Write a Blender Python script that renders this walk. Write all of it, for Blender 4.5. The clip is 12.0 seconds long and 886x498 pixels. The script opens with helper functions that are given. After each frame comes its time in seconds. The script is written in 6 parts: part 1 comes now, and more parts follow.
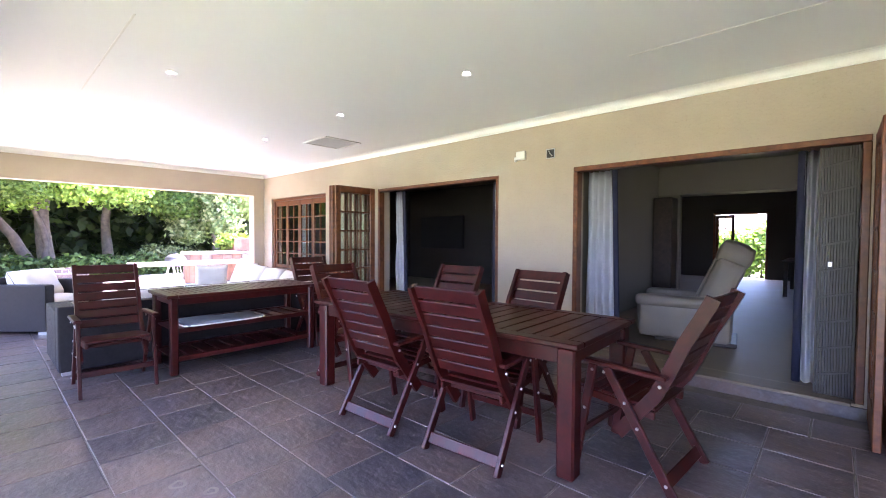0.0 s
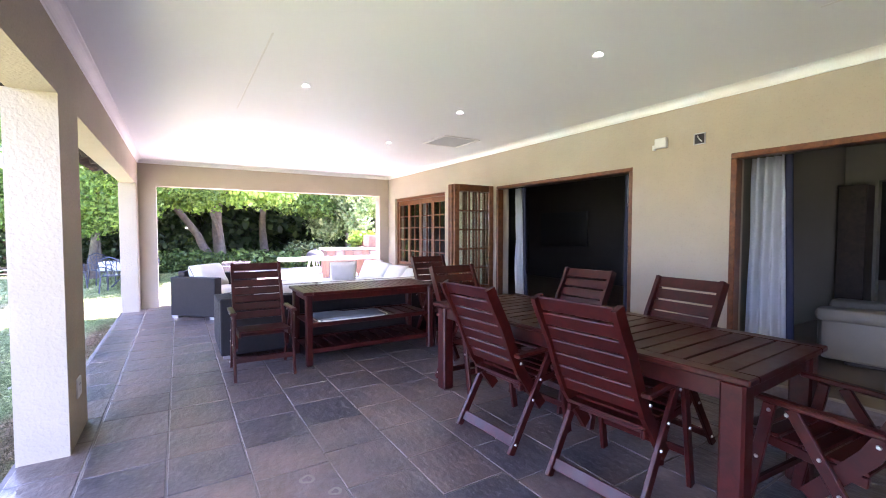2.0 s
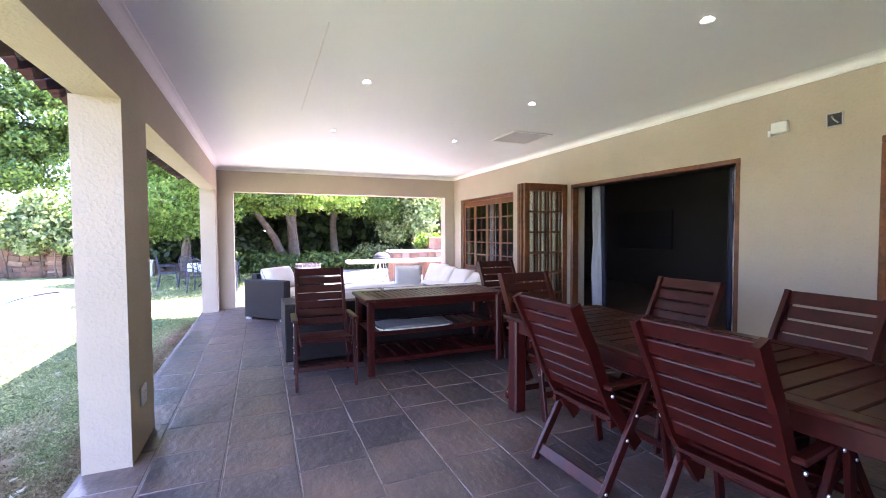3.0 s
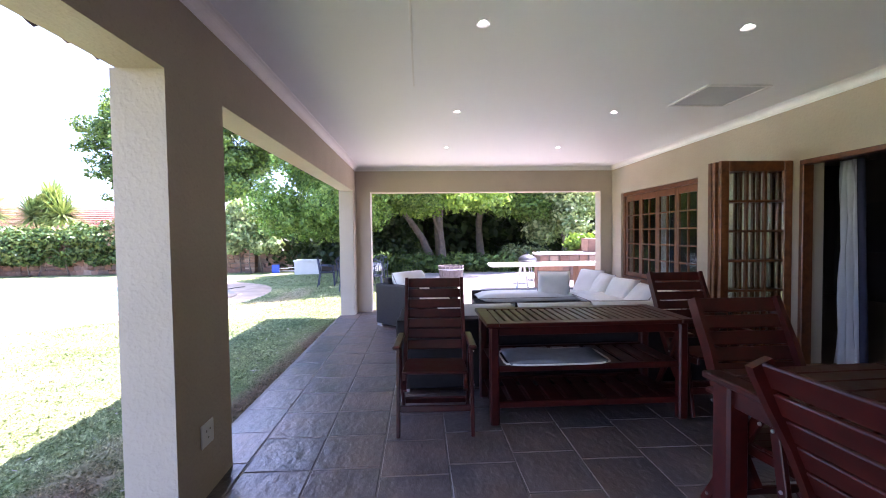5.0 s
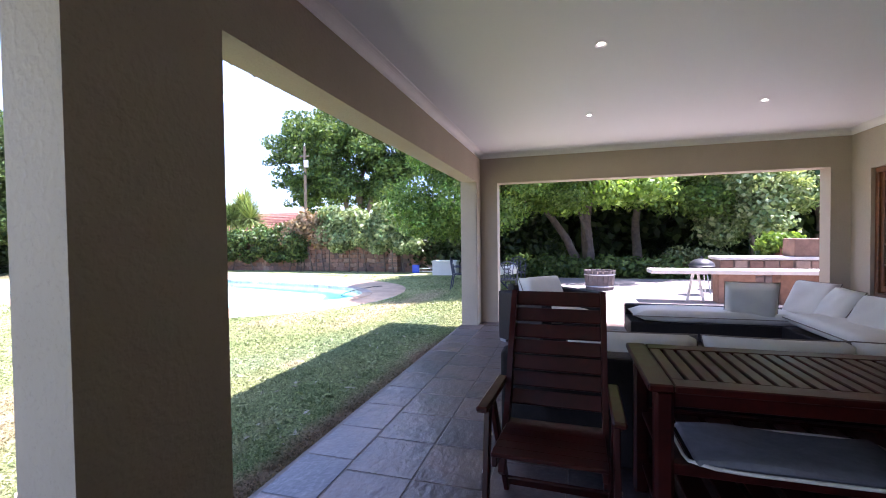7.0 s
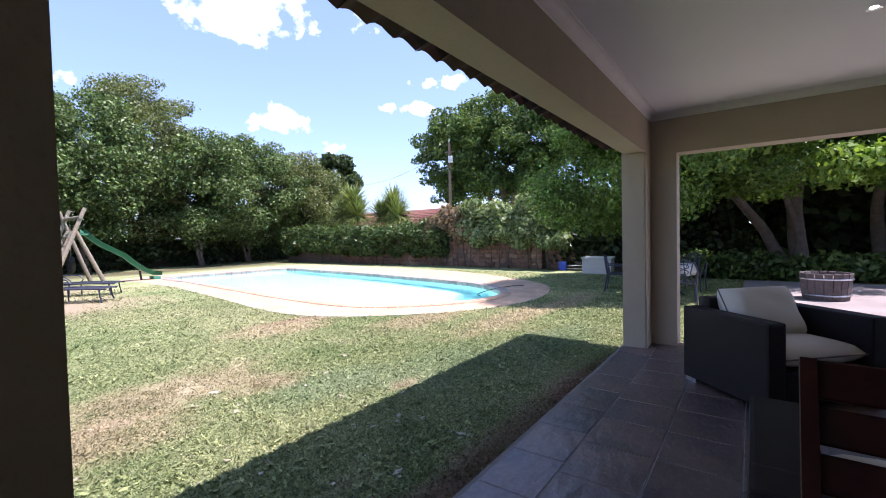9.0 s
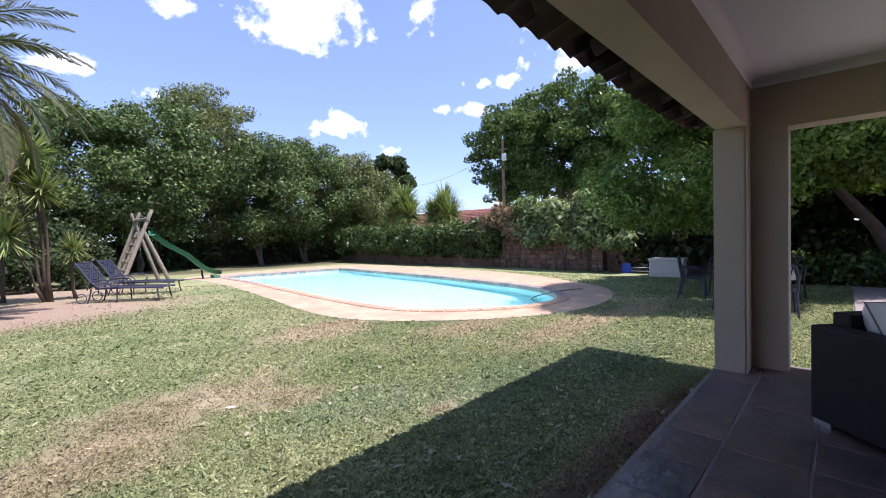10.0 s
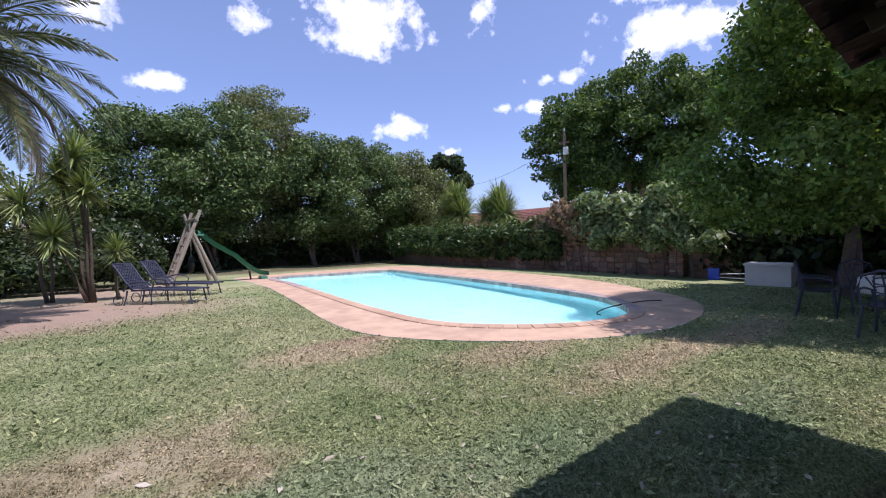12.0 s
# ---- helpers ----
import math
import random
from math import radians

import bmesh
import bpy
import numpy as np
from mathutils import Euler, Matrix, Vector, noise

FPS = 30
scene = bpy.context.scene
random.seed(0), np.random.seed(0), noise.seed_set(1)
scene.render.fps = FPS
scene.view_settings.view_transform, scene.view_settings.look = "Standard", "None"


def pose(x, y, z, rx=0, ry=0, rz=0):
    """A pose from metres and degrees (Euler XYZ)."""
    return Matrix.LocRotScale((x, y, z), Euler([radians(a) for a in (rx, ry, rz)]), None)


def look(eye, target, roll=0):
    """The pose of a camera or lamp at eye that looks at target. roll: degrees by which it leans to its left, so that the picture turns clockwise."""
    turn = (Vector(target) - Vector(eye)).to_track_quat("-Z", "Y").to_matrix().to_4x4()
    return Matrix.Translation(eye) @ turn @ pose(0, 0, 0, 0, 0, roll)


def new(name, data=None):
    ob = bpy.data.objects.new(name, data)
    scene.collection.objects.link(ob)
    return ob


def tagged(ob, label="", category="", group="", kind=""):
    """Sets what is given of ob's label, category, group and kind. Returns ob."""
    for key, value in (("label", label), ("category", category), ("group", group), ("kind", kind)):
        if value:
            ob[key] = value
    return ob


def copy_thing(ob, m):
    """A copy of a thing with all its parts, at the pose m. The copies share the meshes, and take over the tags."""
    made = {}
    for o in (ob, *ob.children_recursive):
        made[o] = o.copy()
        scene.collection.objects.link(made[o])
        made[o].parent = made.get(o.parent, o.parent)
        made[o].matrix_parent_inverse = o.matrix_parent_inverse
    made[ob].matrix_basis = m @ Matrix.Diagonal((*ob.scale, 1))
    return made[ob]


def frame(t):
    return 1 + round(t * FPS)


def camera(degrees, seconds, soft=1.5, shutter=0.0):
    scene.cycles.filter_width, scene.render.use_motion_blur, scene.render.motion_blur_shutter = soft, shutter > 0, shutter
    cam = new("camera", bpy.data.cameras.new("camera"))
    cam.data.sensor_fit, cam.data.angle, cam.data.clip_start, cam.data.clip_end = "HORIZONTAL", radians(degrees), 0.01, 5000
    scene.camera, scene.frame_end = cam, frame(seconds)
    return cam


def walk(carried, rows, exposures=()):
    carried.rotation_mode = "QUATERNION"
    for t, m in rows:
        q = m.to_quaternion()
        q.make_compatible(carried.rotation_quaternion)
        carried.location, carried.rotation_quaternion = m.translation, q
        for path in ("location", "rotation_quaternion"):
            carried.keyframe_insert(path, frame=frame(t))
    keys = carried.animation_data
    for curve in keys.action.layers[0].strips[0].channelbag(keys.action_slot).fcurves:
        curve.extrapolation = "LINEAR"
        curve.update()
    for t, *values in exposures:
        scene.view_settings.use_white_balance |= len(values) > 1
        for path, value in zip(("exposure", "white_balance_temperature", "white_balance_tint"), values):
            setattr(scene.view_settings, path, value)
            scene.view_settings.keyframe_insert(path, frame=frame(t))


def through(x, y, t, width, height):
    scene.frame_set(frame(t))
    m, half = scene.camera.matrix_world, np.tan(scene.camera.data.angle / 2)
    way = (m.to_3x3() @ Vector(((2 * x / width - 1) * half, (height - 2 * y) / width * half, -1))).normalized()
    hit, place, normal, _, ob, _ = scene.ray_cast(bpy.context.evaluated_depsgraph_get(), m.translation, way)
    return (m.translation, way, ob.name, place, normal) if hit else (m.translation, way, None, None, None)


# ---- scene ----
cam = camera(91.9, 12.0, 1.0)
PATH = [
    (0, (0.576, 0.301, 1.336), (-0.78, 1.77, 1.278), 0.3),
    (0.5, (0.585, 0.311, 1.345), (-0.859, 1.693, 1.281), 0.2),
    (1, (0.566, 0.329, 1.351), (-0.965, 1.614, 1.284), 0.2),
    (1.5, (0.513, 0.368, 1.368), (-1.106, 1.539, 1.293), 0.1),
    (2, (0.404, 0.417, 1.387), (-1.297, 1.467, 1.306), 0.0),
    (2.5, (0.251, 0.485, 1.396), (-1.522, 1.407, 1.311), -0.0),
    (3, (0.078, 0.569, 1.41), (-1.762, 1.348, 1.336), -0.3),
    (3.2, (-0.003, 0.614, 1.387), (-1.872, 1.323, 1.331), -0.3),
    (4.8, (-0.779, 0.94, 1.41), (-2.77, 1.124, 1.356), -0.2),
    (5, (-0.92, 1.008, 1.417), (-2.916, 1.112, 1.351), -0.7),
    (5.5, (-1.224, 1.099, 1.411), (-3.222, 1.031, 1.343), -0.6),
    (6, (-1.533, 1.151, 1.396), (-3.519, 0.924, 1.327), -0.6),
    (6.5, (-1.856, 1.185, 1.37), (-3.815, 0.788, 1.304), -0.7),
    (6.7, (-1.974, 1.191, 1.351), (-3.919, 0.726, 1.294), -0.7),
    (8.5, (-3.108, 0.928, 1.341), (-4.82, -0.103, 1.276), -1.2),
    (9, (-3.395, 0.792, 1.33), (-5.015, -0.379, 1.268), -1.3),
    (9.5, (-3.716, 0.63, 1.296), (-5.239, -0.665, 1.239), -1.4),
    (10, (-3.997, 0.45, 1.292), (-5.458, -0.915, 1.239), -1.4),
    (10.5, (-4.294, 0.255, 1.306), (-5.687, -1.179, 1.253), -1.4),
    (11, (-4.601, 0.091, 1.311), (-5.931, -1.402, 1.259), -1.5),
    (11.5, (-4.925, -0.133, 1.298), (-6.212, -1.664, 1.249), -1.3),
    (12, (-5.249, -0.332, 1.286), (-6.506, -1.886, 1.241), -1.4),
]
EXPOSURES = [(0, 4.5, 6000, 42), (2.5, 4.2, 6000, 42), (3.2, 3.9, 6000, 41), (5, 3.22, 5970, 38), (6.5, 2.68, 5970, 36), (8.5, 1.35, 6050, 31), (9.5, 0.9, 6050, 31), (10.5, 0.5, 6000, 32), (12, 0.2, 5900, 34)]
walk(cam, [(t, look(eye, target, roll)) for t, eye, target, roll in PATH], EXPOSURES)

# ---- world and sun ----
SUN_TO = Vector((-0.45, 1.04, 2.69)).normalized()          # the way to the sun
SUN_EL = math.asin(SUN_TO.z)
SUN_AZ = math.atan2(SUN_TO.x, SUN_TO.y)
world = bpy.data.worlds.new("sky")
scene.world = world
world.use_nodes = True
wt = world.node_tree
wt.nodes.clear()
w_out = wt.nodes.new("ShaderNodeOutputWorld")
w_bg = wt.nodes.new("ShaderNodeBackground")
w_sky = wt.nodes.new("ShaderNodeTexSky")
w_sky.sky_type = "NISHITA"
w_sky.sun_disc = False
w_sky.sun_elevation = SUN_EL
w_sky.sun_rotation = SUN_AZ
w_sky.altitude = 1500
w_sky.air_density, w_sky.dust_density, w_sky.ozone_density = 1.0, 2.0, 2.9
w_bg.inputs["Strength"].default_value = 0.132
w_co = wt.nodes.new("ShaderNodeTexCoord")


def wmath(op, a, b=None):
    n = wt.nodes.new("ShaderNodeMath")
    n.operation = op
    for i, v in enumerate((a, b)):
        if v is None:
            continue
        if isinstance(v, (int, float)):
            n.inputs[i].default_value = v
        else:
            wt.links.new(v, n.inputs[i])
    return n.outputs[0]


def wdot(a, v):
    n = wt.nodes.new("ShaderNodeVectorMath")
    n.operation = "DOT_PRODUCT"
    wt.links.new(a, n.inputs[0])
    n.inputs[1].default_value = v
    return n.outputs["Value"]


w_noise = wt.nodes.new("ShaderNodeTexNoise")
w_noise.inputs["Scale"].default_value = 14.0
w_noise.inputs["Detail"].default_value = 10.0
w_noise.inputs["Roughness"].default_value = 0.62
wt.links.new(w_co.outputs["Generated"], w_noise.inputs["Vector"])
# fair-weather clouds: heading and height in degrees, half width and half height
CLOUDS = [(151.0, 26.3, 9.5, 4.4), (136.0, 27.5, 2.3, 2.6), (165.5, 26.0, 2.2, 1.6), (174.1, 17.7, 3.0, 1.1), (168.8, 16.4, 2.6, 1.1), (146.3, 14.5, 3.4, 1.6),
          (128.7, 16.3, 2.7, 1.1), (132.3, 16.5, 1.4, 0.9), (124.0, 19.3, 1.7, 1.0), (127.9, 19.2, 1.7, 0.9), (122.2, 21.7, 1.6, 1.2), (113.2, 22.6, 8.0, 3.0),
          (139.1, 11.4, 1.4, 0.9), (181.0, 24.0, 3.0, 2.2), (114.9, 26.5, 3.2, 1.1), (60, 40, 9, 5), (20, 32, 10, 4), (300, 35, 9, 4), (250, 28, 8, 3), (95, 34, 7, 2.5)]
total = None
for az, el, hw, hh in CLOUDS:
    a, e = radians(az), radians(el)
    d = Vector((-math.sin(a) * math.cos(e), math.cos(a) * math.cos(e), math.sin(e)))
    side = Vector((math.cos(a), math.sin(a), 0))
    up = side.cross(d).normalized()
    p = wdot(w_co.outputs["Generated"], side / radians(hw))
    q = wdot(w_co.outputs["Generated"], up / radians(hh))
    f = wdot(w_co.outputs["Generated"], d)
    r = wmath("SQRT", wmath("ADD", wmath("MULTIPLY", p, p), wmath("MULTIPLY", q, q)))
    r = wmath("ADD", r, wmath("MULTIPLY", wmath("LESS_THAN", f, 0.0), 50.0))
    m = wmath("MULTIPLY", wmath("SUBTRACT", 1.0, r), min(1.0, 0.15 + hw / 5.0))
    total = m if total is None else wmath("MAXIMUM", total, m)
cl = wmath("ADD", wmath("MULTIPLY", total, 0.85), wmath("MULTIPLY", wmath("SUBTRACT", w_noise.outputs["Fac"], 0.53), 2.6))
w_ramp = wt.nodes.new("ShaderNodeValToRGB")
w_ramp.color_ramp.elements[0].position, w_ramp.color_ramp.elements[1].position = 0.0, 1.0
wt.links.new(cl, w_ramp.inputs["Fac"])
w_gate = wmath("MULTIPLY", w_ramp.outputs["Color"], wmath("GREATER_THAN", total, -0.9))
w_haze = wt.nodes.new("ShaderNodeMixRGB")                    # thin summer haze over the whole sky
w_haze.inputs["Fac"].default_value = 0.16
wt.links.new(w_sky.outputs["Color"], w_haze.inputs["Color1"])
w_haze.inputs["Color2"].default_value = (4.6, 6.6, 9.0, 1)
w_mix = wt.nodes.new("ShaderNodeMixRGB")
wt.links.new(w_gate, w_mix.inputs["Fac"])
wt.links.new(w_haze.outputs["Color"], w_mix.inputs["Color1"])
w_mix.inputs["Color2"].default_value = (18, 18.4, 19.2, 1)
wt.links.new(w_mix.outputs["Color"], w_bg.inputs["Color"])
wt.links.new(w_bg.outputs["Background"], w_out.inputs["Surface"])

sun = new("sun", bpy.data.lights.new("sun", "SUN"))
sun.data.energy, sun.data.angle, sun.data.color = 5.0, radians(0.53), (1.0, 0.95, 0.88)
sun.matrix_world = look(SUN_TO * 60, (0, 0, 0))

# ---- materials ----
def nodes_of(name):
    m = bpy.data.materials.new(name)
    m.use_nodes = True
    t = m.node_tree
    return m, t, t.nodes["Principled BSDF"]


def col(c):
    return (c[0], c[1], c[2], 1.0)


def tex(t, kind, scale, detail=4.0, rough=0.55, distortion=0.0, squash=None, space="Object"):
    """A noise, Voronoi or wave texture in metres."""
    co = t.nodes.new("ShaderNodeTexCoord")
    mp = t.nodes.new("ShaderNodeMapping")
    t.links.new(co.outputs[space], mp.inputs["Vector"])
    if squash:
        mp.inputs["Scale"].default_value = squash
    n = t.nodes.new({"noise": "ShaderNodeTexNoise", "voronoi": "ShaderNodeTexVoronoi"}[kind])
    n.inputs["Scale"].default_value = scale
    if kind == "noise":
        n.inputs["Detail"].default_value, n.inputs["Roughness"].default_value = detail, rough
        n.inputs["Distortion"].default_value = distortion
    t.links.new(mp.outputs["Vector"], n.inputs["Vector"])
    return n


def ramp(t, src, stops):
    r = t.nodes.new("ShaderNodeValToRGB")
    el = r.color_ramp.elements
    while len(el) < len(stops):
        el.new(0.5)
    for e, (p, c) in zip(el, stops):
        e.position, e.color = p, col(c)
    t.links.new(src, r.inputs["Fac"])
    return r.outputs["Color"]


def mix(t, fac, a, b, mode="MIX"):
    n = t.nodes.new("ShaderNodeMixRGB")
    n.blend_type = mode
    for s, v in (("Fac", fac), ("Color1", a), ("Color2", b)):
        if isinstance(v, (int, float)):
            n.inputs[s].default_value = v
        elif isinstance(v, tuple):
            n.inputs[s].default_value = col(v)
        else:
            t.links.new(v, n.inputs[s])
    return n.outputs["Color"]


def bump(t, bsdf, height, strength=0.3, dist=0.01):
    b = t.nodes.new("ShaderNodeBump")
    b.inputs["Strength"].default_value, b.inputs["Distance"].default_value = strength, dist
    t.links.new(height, b.inputs["Height"])
    t.links.new(b.outputs["Normal"], bsdf.inputs["Normal"])


def rough_map(t, bsdf, src, lo, hi):
    r = t.nodes.new("ShaderNodeMapRange")
    r.inputs["To Min"].default_value, r.inputs["To Max"].default_value = lo, hi
    t.links.new(src, r.inputs["Value"])
    t.links.new(r.outputs["Result"], bsdf.inputs["Roughness"])


def plain(name, c, rough=0.6, metal=0.0, vary=0.12, scale=9.0, bumps=0.15, fine=60.0):
    m, t, b = nodes_of(name)
    n1, n2 = tex(t, "noise", scale, 5), tex(t, "noise", fine, 3)
    dark = tuple(v * (1 - vary) for v in c)
    light = tuple(min(1, v * (1 + vary)) for v in c)
    cc = mix(t, 0.25, ramp(t, n1.outputs["Fac"], [(0.3, dark), (0.7, light)]), ramp(t, n2.outputs["Fac"], [(0.3, dark), (0.7, light)]))
    t.links.new(cc, b.inputs["Base Color"])
    b.inputs["Metallic"].default_value = metal
    rough_map(t, b, n1.outputs["Fac"], max(0.02, rough - 0.1), min(1, rough + 0.1))
    if bumps:
        bump(t, b, n2.outputs["Fac"], bumps, 0.004)
    return m


def plaster(name, c, relief=0.5):
    """Painted, roughly thrown plaster: small rounded lumps and pits, the pits coloured slightly darker."""
    m, t, b = nodes_of(name)
    big, lumps_, pits, fine = tex(t, "noise", 1.3, 5, 0.6), tex(t, "noise", 42, 1, 0.4), tex(t, "noise", 75, 3, 0.6), tex(t, "noise", 190, 2)
    cc = ramp(t, big.outputs["Fac"], [(0.3, tuple(v * 0.93 for v in c)), (0.7, tuple(v * 1.05 for v in c))])
    pit = ramp(t, pits.outputs["Fac"], [(0.30, (0.90, 0.90, 0.90)), (0.42, (1, 1, 1))])
    t.links.new(mix(t, 1.0, cc, pit, "MULTIPLY"), b.inputs["Base Color"])
    b.inputs["Roughness"].default_value = 0.78
    b.inputs["Specular IOR Level"].default_value = 0.3
    h = mix(t, 0.25, ramp(t, lumps_.outputs["Fac"], [(0.44, (0, 0, 0)), (0.68, (1, 1, 1))]), pits.outputs["Fac"])
    h = mix(t, 0.15, h, fine.outputs["Fac"])
    bump(t, b, h, relief, 0.012)
    return m


def wood(name, c1, c2, rough=0.35, along=(1, 1, 1), grain=14.0):
    """Varnished timber: long grain, slow colour change from piece to piece."""
    m, t, b = nodes_of(name)
    g = tex(t, "noise", grain, 6, 0.6, 0.6, squash=along)
    big = tex(t, "noise", 2.2, 3)
    info = t.nodes.new("ShaderNodeObjectInfo")
    cc = ramp(t, g.outputs["Fac"], [(0.28, c1), (0.72, c2)])
    cc = mix(t, 0.5, cc, ramp(t, info.outputs["Random"], [(0.0, (0.62, 0.62, 0.62)), (1.0, (1, 1, 1))]), "MULTIPLY")
    cc = mix(t, 0.35, cc, ramp(t, big.outputs["Fac"], [(0.3, (0.6, 0.6, 0.6)), (0.7, (1, 1, 1))]), "MULTIPLY")
    t.links.new(cc, b.inputs["Base Color"])
    rough_map(t, b, g.outputs["Fac"], rough - 0.08, rough + 0.14)
    bump(t, b, g.outputs["Fac"], 0.03, 0.001)
    return m


def foliage(name, c1, c2, rough=0.5, through=0.35):
    m, t, b = nodes_of(name)
    geo = t.nodes.new("ShaderNodeNewGeometry")
    big = tex(t, "noise", 0.9, 3, space="Object")
    cc = ramp(t, geo.outputs["Random Per Island"], [(0.0, c1), (0.55, tuple((a + d) / 2 for a, d in zip(c1, c2))), (1.0, c2)])
    cc = mix(t, 0.45, cc, ramp(t, big.outputs["Fac"], [(0.35, (0.62, 0.66, 0.6)), (0.65, (1, 1, 1))]), "MULTIPLY")
    t.links.new(cc, b.inputs["Base Color"])
    b.inputs["Roughness"].default_value = rough
    b.inputs["Specular IOR Level"].default_value = 0.28
    tr = t.nodes.new("ShaderNodeBsdfTranslucent")
    t.links.new(mix(t, 1.0, cc, (1.0, 1.0, 0.45), "MULTIPLY"), tr.inputs["Color"])
    mx = t.nodes.new("ShaderNodeMixShader")
    mx.inputs[0].default_value = through
    t.links.new(b.outputs[0], mx.inputs[1])
    t.links.new(tr.outputs[0], mx.inputs[2])
    t.links.new(mx.outputs[0], t.nodes["Material Output"].inputs["Surface"])
    return m


def glass(name, tint=(0.9, 0.95, 0.93)):
    m, t, b = nodes_of(name)
    b.inputs["Base Color"].default_value = col(tint)
    b.inputs["Roughness"].default_value = 0.02
    b.inputs["Transmission Weight"].default_value = 1.0
    b.inputs["IOR"].default_value = 1.45
    return m


def slate():
    """Riven slate flags, grey to plum and rust, sealed to an uneven sheen."""
    m, t, b = nodes_of("slate")
    info = t.nodes.new("ShaderNodeObjectInfo")
    geo = t.nodes.new("ShaderNodeNewGeometry")
    co = t.nodes.new("ShaderNodeTexCoord")
    shift = t.nodes.new("ShaderNodeVectorMath")
    shift.operation = "MULTIPLY_ADD"
    t.links.new(info.outputs["Random"], shift.inputs[0])
    shift.inputs[1].default_value = (37, 91, 13)
    t.links.new(geo.outputs["Position"], shift.inputs[2])
    def n(scale, detail, dist=0.0, sq=(1, 1, 1)):
        mp = t.nodes.new("ShaderNodeMapping")
        mp.inputs["Scale"].default_value = sq
        t.links.new(shift.outputs[0], mp.inputs["Vector"])
        k = t.nodes.new("ShaderNodeTexNoise")
        k.inputs["Scale"].default_value, k.inputs["Detail"].default_value, k.inputs["Distortion"].default_value = scale, detail, dist
        t.links.new(mp.outputs["Vector"], k.inputs["Vector"])
        return k.outputs["Fac"]
    a, riven, fine, stain, chip = n(3.4, 5, 0.2), n(8.0, 4, 0.2, (1, 1.6, 1)), n(48, 3), n(2.1, 6, 0.3), n(30, 2, 0.2)
    base = ramp(t, info.outputs["Random"], [(0.0, (0.052, 0.046, 0.050)), (0.25, (0.088, 0.074, 0.074)), (0.5, (0.130, 0.094, 0.082)), (0.7, (0.070, 0.062, 0.066)), (0.85, (0.146, 0.104, 0.086)), (1.0, (0.100, 0.082, 0.080))])
    cc = mix(t, 0.75, base, ramp(t, a, [(0.36, (0.50, 0.51, 0.56)), (0.64, (1.40, 1.26, 1.18))]), "MULTIPLY")
    rust = ramp(t, stain, [(0.46, (0, 0, 0)), (0.68, (1, 1, 1))])
    cc = mix(t, mix(t, 1.0, rust, (0.5, 0.5, 0.5), "MULTIPLY"), cc, (0.15, 0.085, 0.052))
    cc = mix(t, 0.35, cc, ramp(t, fine, [(0.35, (0.7, 0.7, 0.7)), (0.65, (1.15, 1.15, 1.15))]), "MULTIPLY")
    pale = ramp(t, chip, [(0.50, (0, 0, 0)), (0.72, (0.40, 0.40, 0.40))])
    cc = mix(t, pale, cc, (0.17, 0.15, 0.145))
    t.links.new(cc, b.inputs["Base Color"])
    rough_map(t, b, a, 0.24, 0.42)
    b.inputs["Specular IOR Level"].default_value = 0.7
    bump(t, b, mix(t, 0.25, riven, mix(t, 0.4, chip, fine)), 0.8, 0.016)
    return m


